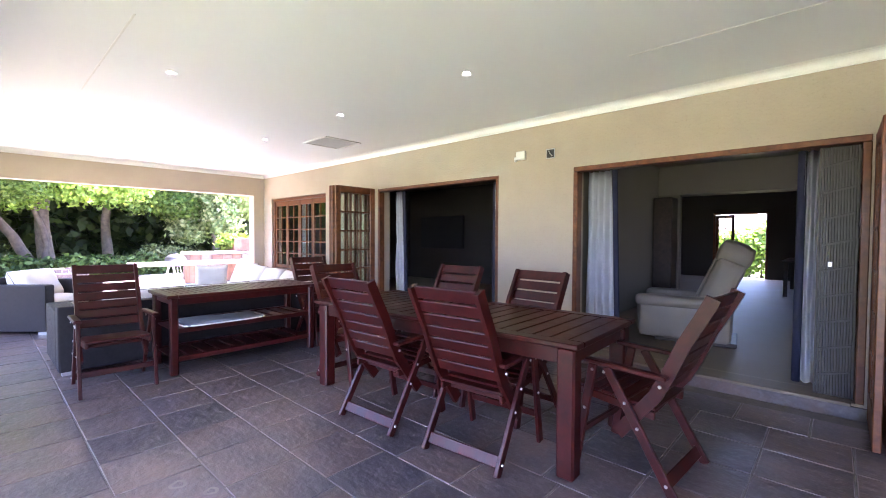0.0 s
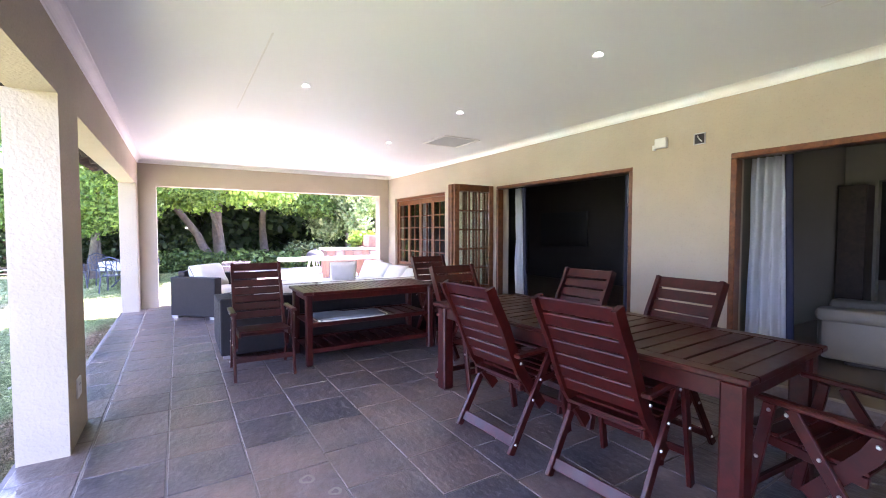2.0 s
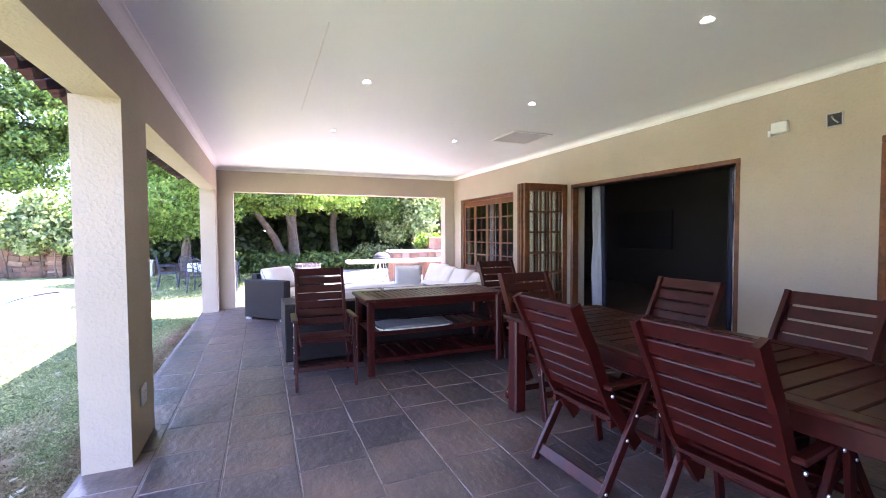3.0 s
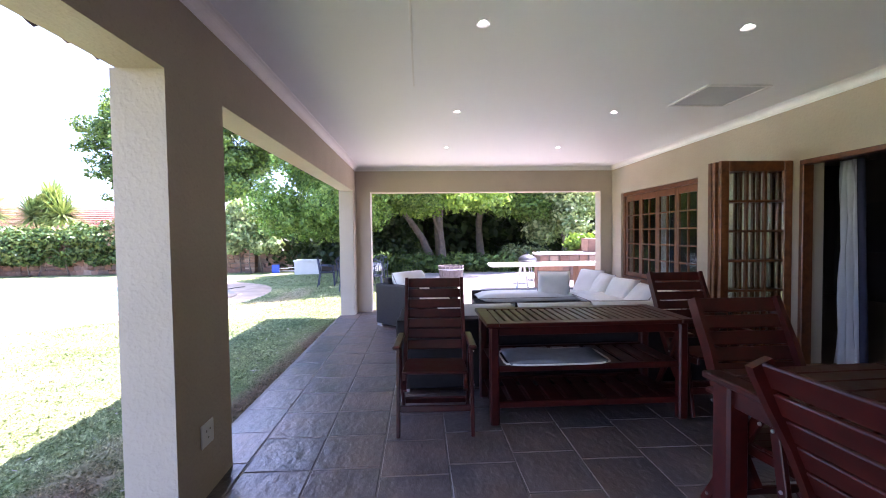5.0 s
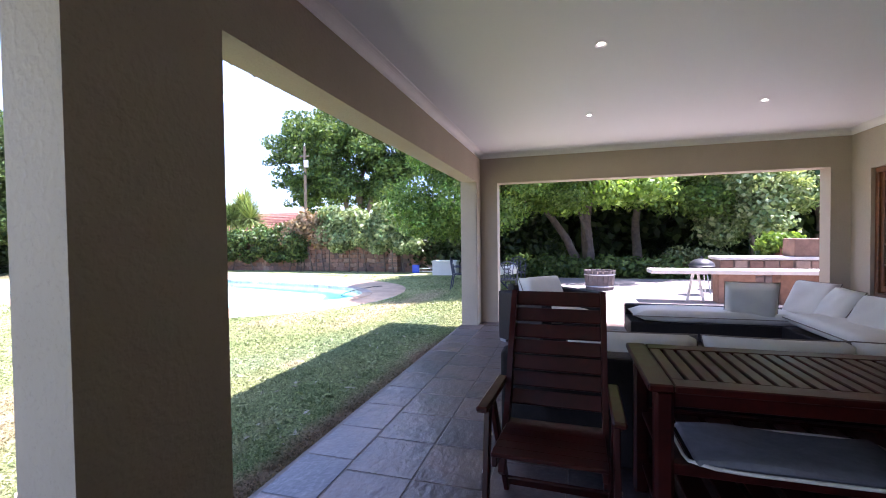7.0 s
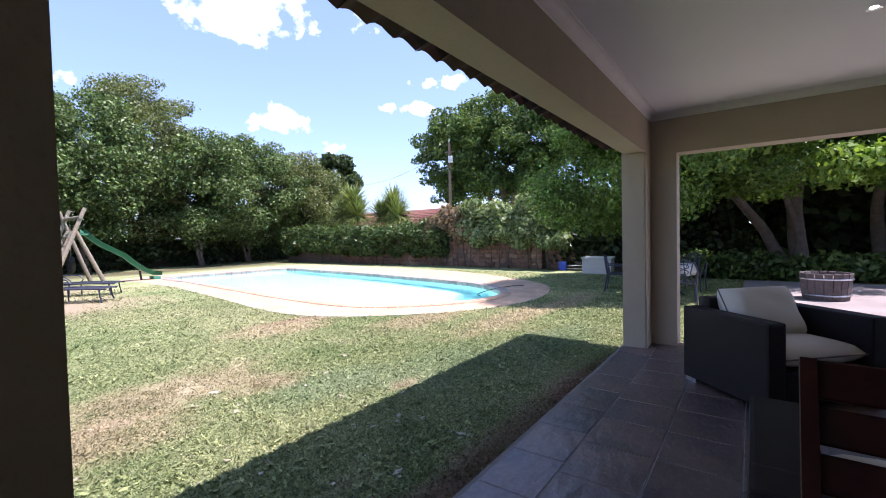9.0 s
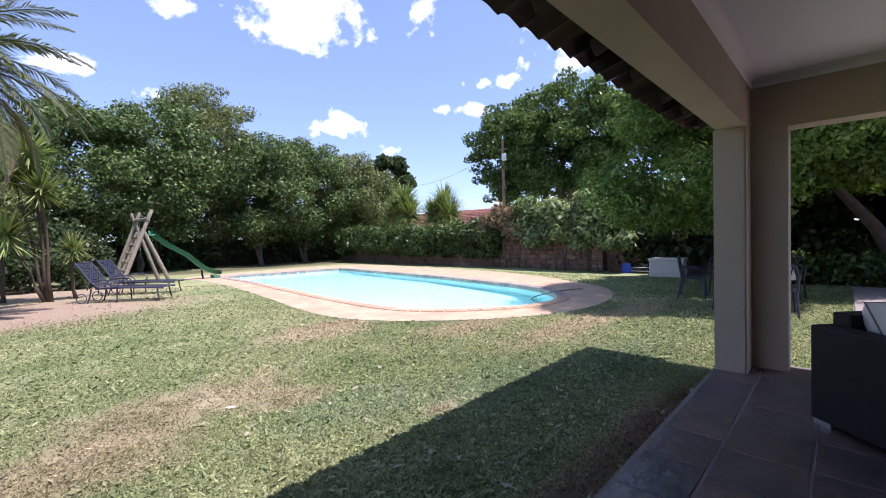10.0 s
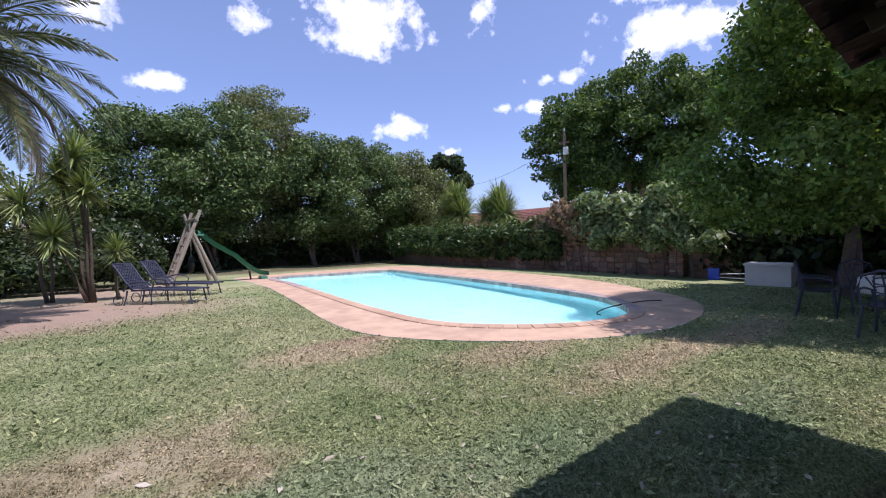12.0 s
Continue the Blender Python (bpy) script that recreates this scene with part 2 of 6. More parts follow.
def lawn(name, blades=False):
    """Kikuyu lawn: dry and green areas, worn earth by the path and sandy earth near the loungers; its soil or its blades."""
    m, t, b = nodes_of(name)
    big, mid, fine = tex(t, "noise", 0.35, 5, 0.6), tex(t, "noise", 2.2, 6, 0.65), tex(t, "noise", 60, 5, 0.75)
    g = ramp(t, mid.outputs["Fac"], [(0.3, (0.148, 0.196, 0.080)), (0.55, (0.262, 0.300, 0.142)), (0.75, (0.430, 0.400, 0.250))])
    g = mix(t, 0.5, g, ramp(t, big.outputs["Fac"], [(0.35, (0.150, 0.205, 0.085)), (0.65, (0.360, 0.350, 0.200))]))
    g = mix(t, 0.75, g, ramp(t, fine.outputs["Fac"], [(0.32, (0.30, 0.32, 0.28)), (0.66, (1.6, 1.6, 1.55))]), "MULTIPLY")
    geo = t.nodes.new("ShaderNodeNewGeometry")
    def patch(x, y, rx, ry, edge=0.9):
        mp = t.nodes.new("ShaderNodeMapping")
        mp.inputs["Location"].default_value = (-x / rx, -y / ry, 0)
        mp.inputs["Scale"].default_value = (1 / rx, 1 / ry, 0)
        t.links.new(geo.outputs["Position"], mp.inputs["Vector"])
        ln = t.nodes.new("ShaderNodeVectorMath")
        ln.operation = "LENGTH"
        t.links.new(mp.outputs["Vector"], ln.inputs[0])
        ad = t.nodes.new("ShaderNodeMath")
        ad.operation = "MULTIPLY_ADD"
        t.links.new(mix(t, 0.45, mid.outputs["Fac"], fine.outputs["Fac"]), ad.inputs[0])
        ad.inputs[1].default_value = edge * 2.2
        sb = t.nodes.new("ShaderNodeMath")
        sb.operation = "SUBTRACT"
        sb.inputs[0].default_value = 1.0 - edge * 1.1
        t.links.new(ln.outputs["Value"], sb.inputs[1])
        t.links.new(sb.outputs[0], ad.inputs[2])
        return ramp(t, ad.outputs[0], [(0.0, (0, 0, 0)), (0.6, (0.72, 0.72, 0.72))])
    earth = ramp(t, fine.outputs["Fac"], [(0.3, (0.17, 0.10, 0.072)), (0.5, (0.32, 0.20, 0.150)), (0.7, (0.52, 0.38, 0.29))])
    earth = mix(t, 0.55, earth, ramp(t, mid.outputs["Fac"], [(0.36, (0.17, 0.085, 0.060)), (0.52, (0.33, 0.225, 0.155)), (0.66, (0.50, 0.41, 0.28))]))
    sand = ramp(t, fine.outputs["Fac"], [(0.3, (0.21, 0.145, 0.105)), (0.7, (0.43, 0.315, 0.235))])
    clover = ramp(t, fine.outputs["Fac"], [(0.3, (0.095, 0.155, 0.085)), (0.7, (0.240, 0.315, 0.185))])
    straw = ramp(t, fine.outputs["Fac"], [(0.3, (0.27, 0.215, 0.13)), (0.7, (0.55, 0.45, 0.30))])
    for x, y, rx, ry in ((-7.4, -2.1, 1.5, 0.7), (-6.2, -2.7, 0.9, 0.5), (-9.0, -1.4, 1.6, 0.5)):
        g = mix(t, mix(t, 1.0, patch(x, y, rx, ry), (0.7, 0.7, 0.7), "MULTIPLY"), g, clover)
    for x, y, rx, ry in ((-7.6, -5.7, 1.3, 0.8), (-9.4, -4.0, 1.6, 0.55), (-10.3, -2.7, 2.2, 0.5), (-12.5, -2.4, 2.0, 0.5)):
        g = mix(t, patch(x, y, rx, ry), g, straw)
    for x, y, rx, ry in ((-5.1, -3.9, 1.2, 0.7), (-4.2, -3.2, 1.1, 0.7), (-5.9, -3.3, 0.5, 0.3), (-6.6, -2.05, 0.25, 0.12), (-3.6, -1.2, 1.4, 0.35), (-6.0, -0.7, 2.6, 0.22), (-8.2, -6.0, 1.0, 0.25)):
        g = mix(t, mix(t, 1.0, patch(x, y, rx, ry, 1.3), (0.66, 0.66, 0.66), "MULTIPLY"), g, earth)
    for x, y, rx, ry in ((-4.6, -0.62, 3.2, 0.26), (-7.6, -0.58, 1.6, 0.2), (-3.0, -1.1, 1.2, 0.5)):
        g = mix(t, patch(x, y, rx, ry, 0.7), g, ramp(t, mid.outputs["Fac"], [(0.35, (0.085, 0.040, 0.028)), (0.65, (0.19, 0.105, 0.075))]))
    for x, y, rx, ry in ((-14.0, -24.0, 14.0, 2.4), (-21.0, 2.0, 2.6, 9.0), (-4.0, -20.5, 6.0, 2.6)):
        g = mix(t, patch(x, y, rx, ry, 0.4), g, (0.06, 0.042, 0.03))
    for x, y, rx, ry in ((-4.6, -12.4, 4.2, 2.9), (-2.5, -14, 5.0, 5.5), (-6.0, -17.5, 3.0, 3.4)):
        g = mix(t, patch(x, y, rx, ry, 0.5), g, sand)
    if blades:
        one = ramp(t, geo.outputs["Random Per Island"], [(0.0, (0.50, 0.55, 0.50)), (0.55, (1.0, 1.02, 0.98)), (0.85, (1.4, 1.37, 1.33)), (1.0, (1.8, 1.72, 1.65))])
        g = mix(t, 1.0, g, one, "MULTIPLY")
        tr = t.nodes.new("ShaderNodeBsdfTranslucent")
        t.links.new(g, tr.inputs["Color"])
        mx = t.nodes.new("ShaderNodeMixShader")
        mx.inputs[0].default_value = 0.3
        t.links.new(b.outputs[0], mx.inputs[1])
        t.links.new(tr.outputs[0], mx.inputs[2])
        t.links.new(mx.outputs[0], t.nodes["Material Output"].inputs["Surface"])
    t.links.new(g, b.inputs["Base Color"])
    b.inputs["Roughness"].default_value = 0.95
    b.inputs["Specular IOR Level"].default_value = 0.1
    if not blades:
        bump(t, b, mix(t, 0.5, fine.outputs["Fac"], mid.outputs["Fac"]), 0.8, 0.04)
    return m


def water():
    m, t, b = nodes_of("pool_water")
    b.inputs["Base Color"].default_value = col((0.80, 0.96, 0.97))
    b.inputs["Roughness"].default_value = 0.03
    b.inputs["Transmission Weight"].default_value = 1.0
    b.inputs["IOR"].default_value = 1.33
    n = tex(t, "noise", 3.0, 4, 0.5, 0.4)
    bump(t, b, n.outputs["Fac"], 0.25, 0.03)
    return m


def brickish(name, cols, scale=7.0):
    m, t, b = nodes_of(name)
    info = t.nodes.new("ShaderNodeObjectInfo")
    geo = t.nodes.new("ShaderNodeNewGeometry")
    ad = t.nodes.new("ShaderNodeMath")
    ad.operation = "ADD"
    t.links.new(info.outputs["Random"], ad.inputs[0])
    t.links.new(geo.outputs["Random Per Island"], ad.inputs[1])
    fr = t.nodes.new("ShaderNodeMath")
    fr.operation = "FRACT"
    t.links.new(ad.outputs[0], fr.inputs[0])
    n, f = tex(t, "noise", scale, 5), tex(t, "noise", 60, 3)
    cc = ramp(t, fr.outputs[0], [(i / (len(cols) - 1), c) for i, c in enumerate(cols)])
    cc = mix(t, 0.6, cc, ramp(t, n.outputs["Fac"], [(0.3, (0.6, 0.6, 0.6)), (0.7, (1.2, 1.2, 1.2))]), "MULTIPLY")
    t.links.new(cc, b.inputs["Base Color"])
    b.inputs["Roughness"].default_value = 0.88
    bump(t, b, mix(t, 0.5, n.outputs["Fac"], f.outputs["Fac"]), 0.5, 0.01)
    return m


M_WALL = plaster("wall_plaster", (0.43, 0.36, 0.275), 0.10)
M_ROUGHCAST = plaster("thrown_plaster", (0.43, 0.36, 0.275), 0.20)
M_CEIL = plain("ceiling_paint", (0.88, 0.88, 0.87), 0.6, 0, 0.02, 0.6, 0.03, 120)
M_CORNICE = plain("cornice_paint", (0.80, 0.78, 0.74), 0.5, 0, 0.04)
M_SLATE = slate()
M_GROUT = plain("grout", (0.17, 0.145, 0.125), 0.85, 0, 0.25, 12, 0.4)
M_LAWN = lawn("lawn")
M_GRASS = lawn("grass_blades", True)
M_WATER = water()
M_POOL = plain("pool_shell", (0.44, 0.83, 0.84), 0.6, 0, 0.06, 1.2, 0.1)
M_PAVE = brickish("pool_paving", [(0.45, 0.305, 0.190), (0.51, 0.36, 0.23), (0.40, 0.26, 0.16)], 2.5)
M_COPING = brickish("coping_stone", [(0.30, 0.25, 0.21), (0.40, 0.32, 0.26), (0.24, 0.21, 0.19)])
M_TERRACE = plain("terrace_concrete", (0.25, 0.215, 0.20), 0.85, 0, 0.25, 1.5, 0.4, 40)
M_REDWOOD = wood("red_stained_wood", (0.021, 0.0023, 0.0016), (0.066, 0.0062, 0.0040), 0.34, (1, 1, 1))
M_REDWOOD.node_tree.nodes["Principled BSDF"].inputs["Specular IOR Level"].default_value = 0.35
M_DOORWOOD = wood("door_timber", (0.090, 0.024, 0.0075), (0.23, 0.076, 0.022), 0.32)
M_ROOFWOOD = wood("rafter_timber", (0.016, 0.011, 0.008), (0.04, 0.027, 0.019), 0.7)
M_ROOFTILE = brickish("roof_tile", [(0.045, 0.03, 0.025), (0.07, 0.042, 0.032), (0.035, 0.025, 0.022)])
M_GLASS = glass("window_glass")
M_STEEL = plain("brushed_steel", (0.55, 0.55, 0.56), 0.35, 1.0, 0.05)
M_WHITEPLASTIC = plain("white_plastic", (0.74, 0.74, 0.72), 0.4, 0, 0.04)
M_DARKPLASTIC = plain("dark_plastic", (0.03, 0.03, 0.032), 0.45, 0, 0.1)
# indoor wall, ceiling and floor colours are lowered to hold the rooms' dimness
M_INT_DIM = plain("dimmed_room_paint", (0.165, 0.147, 0.112), 0.7, 0, 0.04, 1.5, 0.1)
# near-black tone: the gloom of the back rooms is in the wall colour
M_INT_GLOOM = plain("gloomy_room_paint", (0.055, 0.048, 0.042), 0.7, 0, 0.05, 1.5, 0.1)
M_INT_FLOOR = plain("room_floor_tile", (0.20, 0.150, 0.100), 0.55, 0, 0.06, 1.5, 0.05)
M_STONEWALL = brickish("boundary_stone", [(0.20, 0.11, 0.075), (0.30, 0.18, 0.13), (0.15, 0.11, 0.09), (0.24, 0.13, 0.085), (0.34, 0.25, 0.19)])
M_MORTAR = plain("mortar", (0.16, 0.12, 0.10), 0.9, 0, 0.2, 6, 0.5)


# ---- small building tools ----
def box(bm, x0, x1, y0, y1, z0, z1, bevel=0.0, m=None):
    r = bmesh.ops.create_cube(bm, size=1.0)
    vs = r["verts"]
    mat = Matrix.Translation(((x0 + x1) / 2, (y0 + y1) / 2, (z0 + z1) / 2)) @ Matrix.Diagonal((abs(x1 - x0), abs(y1 - y0), abs(z1 - z0), 1))
    bmesh.ops.transform(bm, matrix=(m @ mat) if m else mat, verts=vs)
    if bevel:
        es = list({e for v in vs for e in v.link_edges})
        bmesh.ops.bevel(bm, geom=es, offset=bevel, segments=2 if bevel > 0.012 else 1, affect="EDGES", profile=0.6)
    return bm


def bar(bm, p, q, w, d, side=(1, 0, 0), bevel=0.004):
    """A rectangular bar from p to q; w across `side`, d the other way."""
    p, q = Vector(p), Vector(q)
    z = (q - p).normalized()
    x = Vector(side)
    x = (x - z * x.dot(z)).normalized()
    y = z.cross(x)
    m = Matrix((x, y, z)).transposed().to_4x4()
    m.translation = (p + q) / 2
    return box(bm, -w / 2, w / 2, -d / 2, d / 2, -(q - p).length / 2, (q - p).length / 2, bevel, m)


def rod(bm, p, q, r0, r1=None, seg=10):
    p, q = Vector(p), Vector(q)
    m = Matrix.Translation((p + q) / 2) @ (q - p).to_track_quat("Z", "Y").to_matrix().to_4x4()
    bmesh.ops.create_cone(bm, cap_ends=True, cap_tris=False, segments=seg, radius1=r0, radius2=r0 if r1 is None else r1, depth=(q - p).length, matrix=m)
    return bm


def tube(bm, pts, r, seg=8, closed=False):
    """A round tube along points; r a number or one radius a point."""
    pts = [Vector(p) for p in pts]
    n = len(pts)
    rings = []
    for i, p in enumerate(pts):
        a = pts[(i - 1) % n] if closed or i else p
        b = pts[(i + 1) % n] if closed or i < n - 1 else p
        d = (b - a).normalized()
        u = d.orthogonal() if abs(d.z) > 0.95 else d.cross(Vector((0, 0, 1)))
        u.normalize()
        w = d.cross(u)
        rr = r[i] if isinstance(r, (list, tuple)) else r
        rings.append([bm.verts.new(p + u * math.cos(k * math.tau / seg) * rr + w * math.sin(k * math.tau / seg) * rr) for k in range(seg)])
    for i in range(n if closed else n - 1):
        a, b = rings[i], rings[(i + 1) % n]
        for k in range(seg):
            bm.faces.new((a[k], a[(k + 1) % seg], b[(k + 1) % seg], b[k]))
    if not closed:
        bm.faces.new(list(reversed(rings[0])))
        bm.faces.new(rings[-1])
    return bm


def mesh_of(name, bm, mat, smooth=False):
    me = bpy.data.meshes.new(name)
    bmesh.ops.recalc_face_normals(bm, faces=bm.faces[:])
    bm.to_mesh(me)
    bm.free()
    me.materials.append(mat)
    if smooth:
        me.polygons.foreach_set("use_smooth", [True] * len(me.polygons))
    return me


def part(name, bm, mat, parent=None, label="", smooth=False):
    ob = new(name, mesh_of(name, bm, mat, smooth))
    if parent is not None:
        ob.parent = parent
    if label:
        ob["label"] = label
    return ob


def thing(name, m, label, category, group=""):
    ob = new(name)
    ob.empty_display_size = 0.1
    ob.matrix_world = m
    return tagged(ob, label, category, group)


def structure(name, bm, mat, label, category, smooth=False):
    return tagged(part(name, bm, mat, None, "", smooth), label, category, kind="structure")


def B():
    return bmesh.new()


def wall_with_holes(axis_len, z0, z1, holes):
    """Rectangles (a0, a1, z0, z1) that fill a wall but for its holes (a0, a1, z0, z1), sorted along the wall."""
    out, a = [], axis_len[0]
    for h0, h1, hz0, hz1 in holes:
        out.append((a, h0, z0, z1))
        if hz0 > z0:
            out.append((h0, h1, z0, hz0))
        if hz1 < z1:
            out.append((h0, h1, hz1, z1))
        a = h1
    out.append((a, axis_len[1], z0, z1))
    return [o for o in out if o[1] - o[0] > 1e-4]


def smooth_loop(pts, k=6):
    """A closed Catmull-Rom loop through points of the plan."""
    n, out = len(pts), []
    P = [Vector((p[0], p[1], 0)) for p in pts]
    for i in range(n):
        a, b, c, d = P[i - 1], P[i], P[(i + 1) % n], P[(i + 2) % n]
        for j in range(k):
            t = j / k
            v = 0.5 * ((2 * b) + (c - a) * t + (2 * a - 5 * b + 4 * c - d) * t * t + (3 * b - a - 3 * c + d) * t ** 3)
            out.append((v.x, v.y))
    return out


def sheet_between(outer, inner, z):
    bm = B()
    for loop in (outer, inner):
        vs = [bm.verts.new((x, y, z)) for x, y in loop]
        for i in range(len(vs)):
            bm.edges.new((vs[i - 1], vs[i]))
    bmesh.ops.triangle_fill(bm, edges=bm.edges[:], use_beauty=True)
    for f in bm.faces:
        if f.normal.z < 0:
            f.normal_flip()
    return bm


# ---- the covered patio ----
Z_CEIL, Z_SOFFIT, G = 2.68, 2.215, -0.16
X_END, Y_IN, Y_OUT, Y_WALL = -8.93, -0.18, -0.43, 4.66
X_EAST = 3.4
D2 = (-1.54, 0.74, 0.12, 2.09)
D1 = (-4.88, -2.52, 0.12, 2.09)
WIN = (-8.56, -6.40, 0.58, 2.13)

bm = B()
for a0, a1, z0, z1 in wall_with_holes((-9.18, X_EAST), -0.3, 2.95, [WIN, D1, D2]):
    box(bm, a0, a1, Y_WALL, Y_WALL + 0.25, z0, z1)
bmesh.ops.remove_doubles(bm, verts=bm.verts[:], dist=1e-4)
wall_north = structure("wall_north", bm, M_WALL, "tan painted plaster house wall with wide door openings", "wall")

bm = B()
box(bm, -9.18, X_END, Y_IN + 0.001, 0.09, -0.3, 2.95)
box(bm, -9.18, X_END, 4.44, Y_WALL - 0.002, -0.3, 2.95)
box(bm, -9.18, X_END, 0.09, 4.44, Z_SOFFIT, 2.95)
structure("wall_west", bm, M_WALL, "tan plastered end wall with a wide garden opening", "wall")

def pillar(bm, x0, x1):
    """A pillar under the beam, its upright edges rounded."""
    n = len(bm.edges)
    box(bm, x0, x1, Y_OUT, Y_IN, -0.3, Z_SOFFIT)
    bm.edges.ensure_lookup_table()
    es = [e for e in bm.edges[n:] if abs(e.verts[0].co.z - e.verts[1].co.z) > 1]
    bmesh.ops.bevel(bm, geom=es, offset=0.012, segments=2, affect="EDGES")


bm = B()
pillar(bm, -9.18, -8.63)
pillar(bm, -3.61, -3.02)
pillar(bm, 1.85, 2.42)
box(bm, -9.18, X_EAST, Y_OUT + 0.025, Y_IN, Z_SOFFIT, 2.95)
structure("wall_south", bm, M_ROUGHCAST, "tan rough-plastered pillars carrying a deep beam", "wall")

# unseen wall, added to close the patio and hold off eastern light
bm = B()
box(bm, X_EAST, X_EAST + 0.25, Y_OUT, Y_WALL + 0.25, -0.3, 2.95)
structure("wall_east", bm, M_WALL, "unseen tan plastered end wall, added to cut light from the east", "wall")

bm = B()
box(bm, X_END, X_EAST, Y_IN, Y_WALL, Z_CEIL, Z_CEIL + 0.05)
ceiling = structure("ceiling", bm, M_CEIL, "smooth white painted board ceiling", "ceiling")

# coved cornice: a stepped quarter profile run round the room
def cove(name, p, q, inward):
    bm = B()
    p, q, n = Vector(p), Vector(q), Vector(inward)
    prof = [(0, 0), (0, -0.075)] + [(0.008 + 0.067 * (1 - math.cos(a)), -0.070 + 0.066 * math.sin(a)) for a in [i * math.pi / 12 for i in range(7)]] + [(0.08, 0)]
    rows = [[bm.verts.new(e + n * u + Vector((0, 0, v))) for u, v in prof] for e in (p, q)]
    for i in range(len(prof) - 1):
        bm.faces.new((rows[0][i], rows[0][i + 1], rows[1][i + 1], rows[1][i]))
    for r in rows:
        bm.faces.new(r)
    return structure(name, bm, M_CORNICE, "white coved plaster cornice under the ceiling", "cornice")

zc = Z_CEIL - 0.001
cove("trim", (X_END, Y_WALL - 0.001, zc), (X_EAST, Y_WALL - 0.001, zc), (0, -1, 0))
cove("trim", (X_END, Y_IN + 0.001, zc), (X_EAST, Y_IN + 0.001, zc), (0, 1, 0))
cove("trim", (X_END + 0.001, Y_IN, zc), (X_END + 0.001, Y_WALL, zc), (1, 0, 0))

# raised slab under the slate
bm = B()
box(bm, -9.18, X_EAST + 0.25, Y_OUT - 0.02, Y_WALL, -0.3, -0.005)
floor = structure("floor", bm, M_GROUT, "grouted bed of the slate patio floor", "floor")

# ---- ground, pool, paving ----
POOL = smooth_loop([(-11.07, -18.74), (-13.64, -18.53), (-16.22, -18.12), (-15.96, -14.93), (-15.65, -11.84), (-15.13, -8.85), (-14.57, -6.38), (-13.85, -5.09), (-12.82, -4.27),
                    (-11.68, -4.27), (-10.55, -4.99), (-9.78, -6.28), (-9.83, -8.75), (-10.19, -11.84), (-10.65, -15.44)], 5)
PAVE = smooth_loop([(-9.93, -20.18), (-13.64, -21.00), (-18.07, -20.80), (-18.89, -17.50), (-18.48, -11.32), (-17.66, -8.23), (-16.53, -5.97), (-15.29, -4.22), (-13.74, -3.39), (-12.10, -3.24), (-10.76, -3.60),
                    (-9.52, -4.52), (-8.59, -5.86), (-8.44, -7.41), (-8.90, -10.29), (-9.52, -14.41), (-9.73, -17.50)], 5)
R = 900
OUTER = [(R * math.cos(i * math.tau / 48), R * math.sin(i * math.tau / 48)) for i in range(48)]
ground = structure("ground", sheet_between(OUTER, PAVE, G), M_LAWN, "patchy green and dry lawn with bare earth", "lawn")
structure("pavement", sheet_between(PAVE, POOL, G + 0.012), M_PAVE, "pinkish brick and concrete paving round the pool", "paving")

bm = B()
rings = []
for z, s in ((G + 0.012, 1.0), (-1.35, 1.0), (-1.4, 0.96)):
    cx, cy = -12.8, -11.0
    rings.append([bm.verts.new((cx + (x - cx) * s, cy + (y - cy) * s, z)) for x, y in POOL])
for a, b in zip(rings, rings[1:]):
    for i in range(len(a)):
        bm.faces.new((a[i - 1], a[i], b[i], b[i - 1]))
bm.faces.new(rings[-1])
structure("pool_shell", bm, M_POOL, "pale turquoise painted pool shell", "swimming pool", True)
bm = B()
vs = [bm.verts.new((x, y, -0.245)) for x, y in POOL]
bm.faces.new(vs)
water_ob = structure("water", bm, M_WATER, "clear turquoise pool water", "water")
if water_ob.data.polygons[0].normal.z < 0:
    water_ob.data.flip_normals()
water_ob.visible_shadow = False

# paved terrace beyond the end opening
bm = B()
box(bm, -18.4, -9.19, 0.6, 9.0, G - 0.1, G + 0.02, 0.01)
structure("terrace", bm, M_TERRACE, "sunlit weathered concrete terrace", "terrace")
# unseen slab beyond the east wall, added as a surface to bounce sun
bm = B()
box(bm, X_EAST + 0.26, 12.0, -2.0, 9.0, G - 0.1, G + 0.02, 0.01)
structure("terrace", bm, M_TERRACE, "unseen concrete slab added east of the patio to bounce sunlight", "terrace")

# ---- rooms behind the doors ----
bm = B()
box(bm, -9.0, 5.0, 4.67, 16.2, -0.2, 0.12)
structure("room_floor", bm, M_INT_FLOOR, "pale tiled floor of the rooms indoors, darkened for the dim rooms", "floor")
# a white ceiling given the darkened wall colour, so that it looks dim
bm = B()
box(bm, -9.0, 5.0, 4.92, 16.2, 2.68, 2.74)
structure("room_ceiling", bm, M_INT_DIM, "ceiling of the rooms indoors, dimness put into its colour", "ceiling")
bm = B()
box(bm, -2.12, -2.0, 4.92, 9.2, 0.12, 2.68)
structure("room_wall", bm, M_INT_DIM, "grey-green painted wall between the rooms, darkened for the dim rooms", "wall")
bm = B()
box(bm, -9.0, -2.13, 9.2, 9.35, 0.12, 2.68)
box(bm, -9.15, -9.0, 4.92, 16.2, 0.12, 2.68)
structure("room_wall", bm, M_INT_GLOOM, "brown wall of the television room, its dimness put into the colour", "wall")
bm = B()
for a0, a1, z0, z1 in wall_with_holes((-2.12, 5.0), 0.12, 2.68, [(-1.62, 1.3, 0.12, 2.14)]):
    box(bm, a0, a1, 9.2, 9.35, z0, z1)
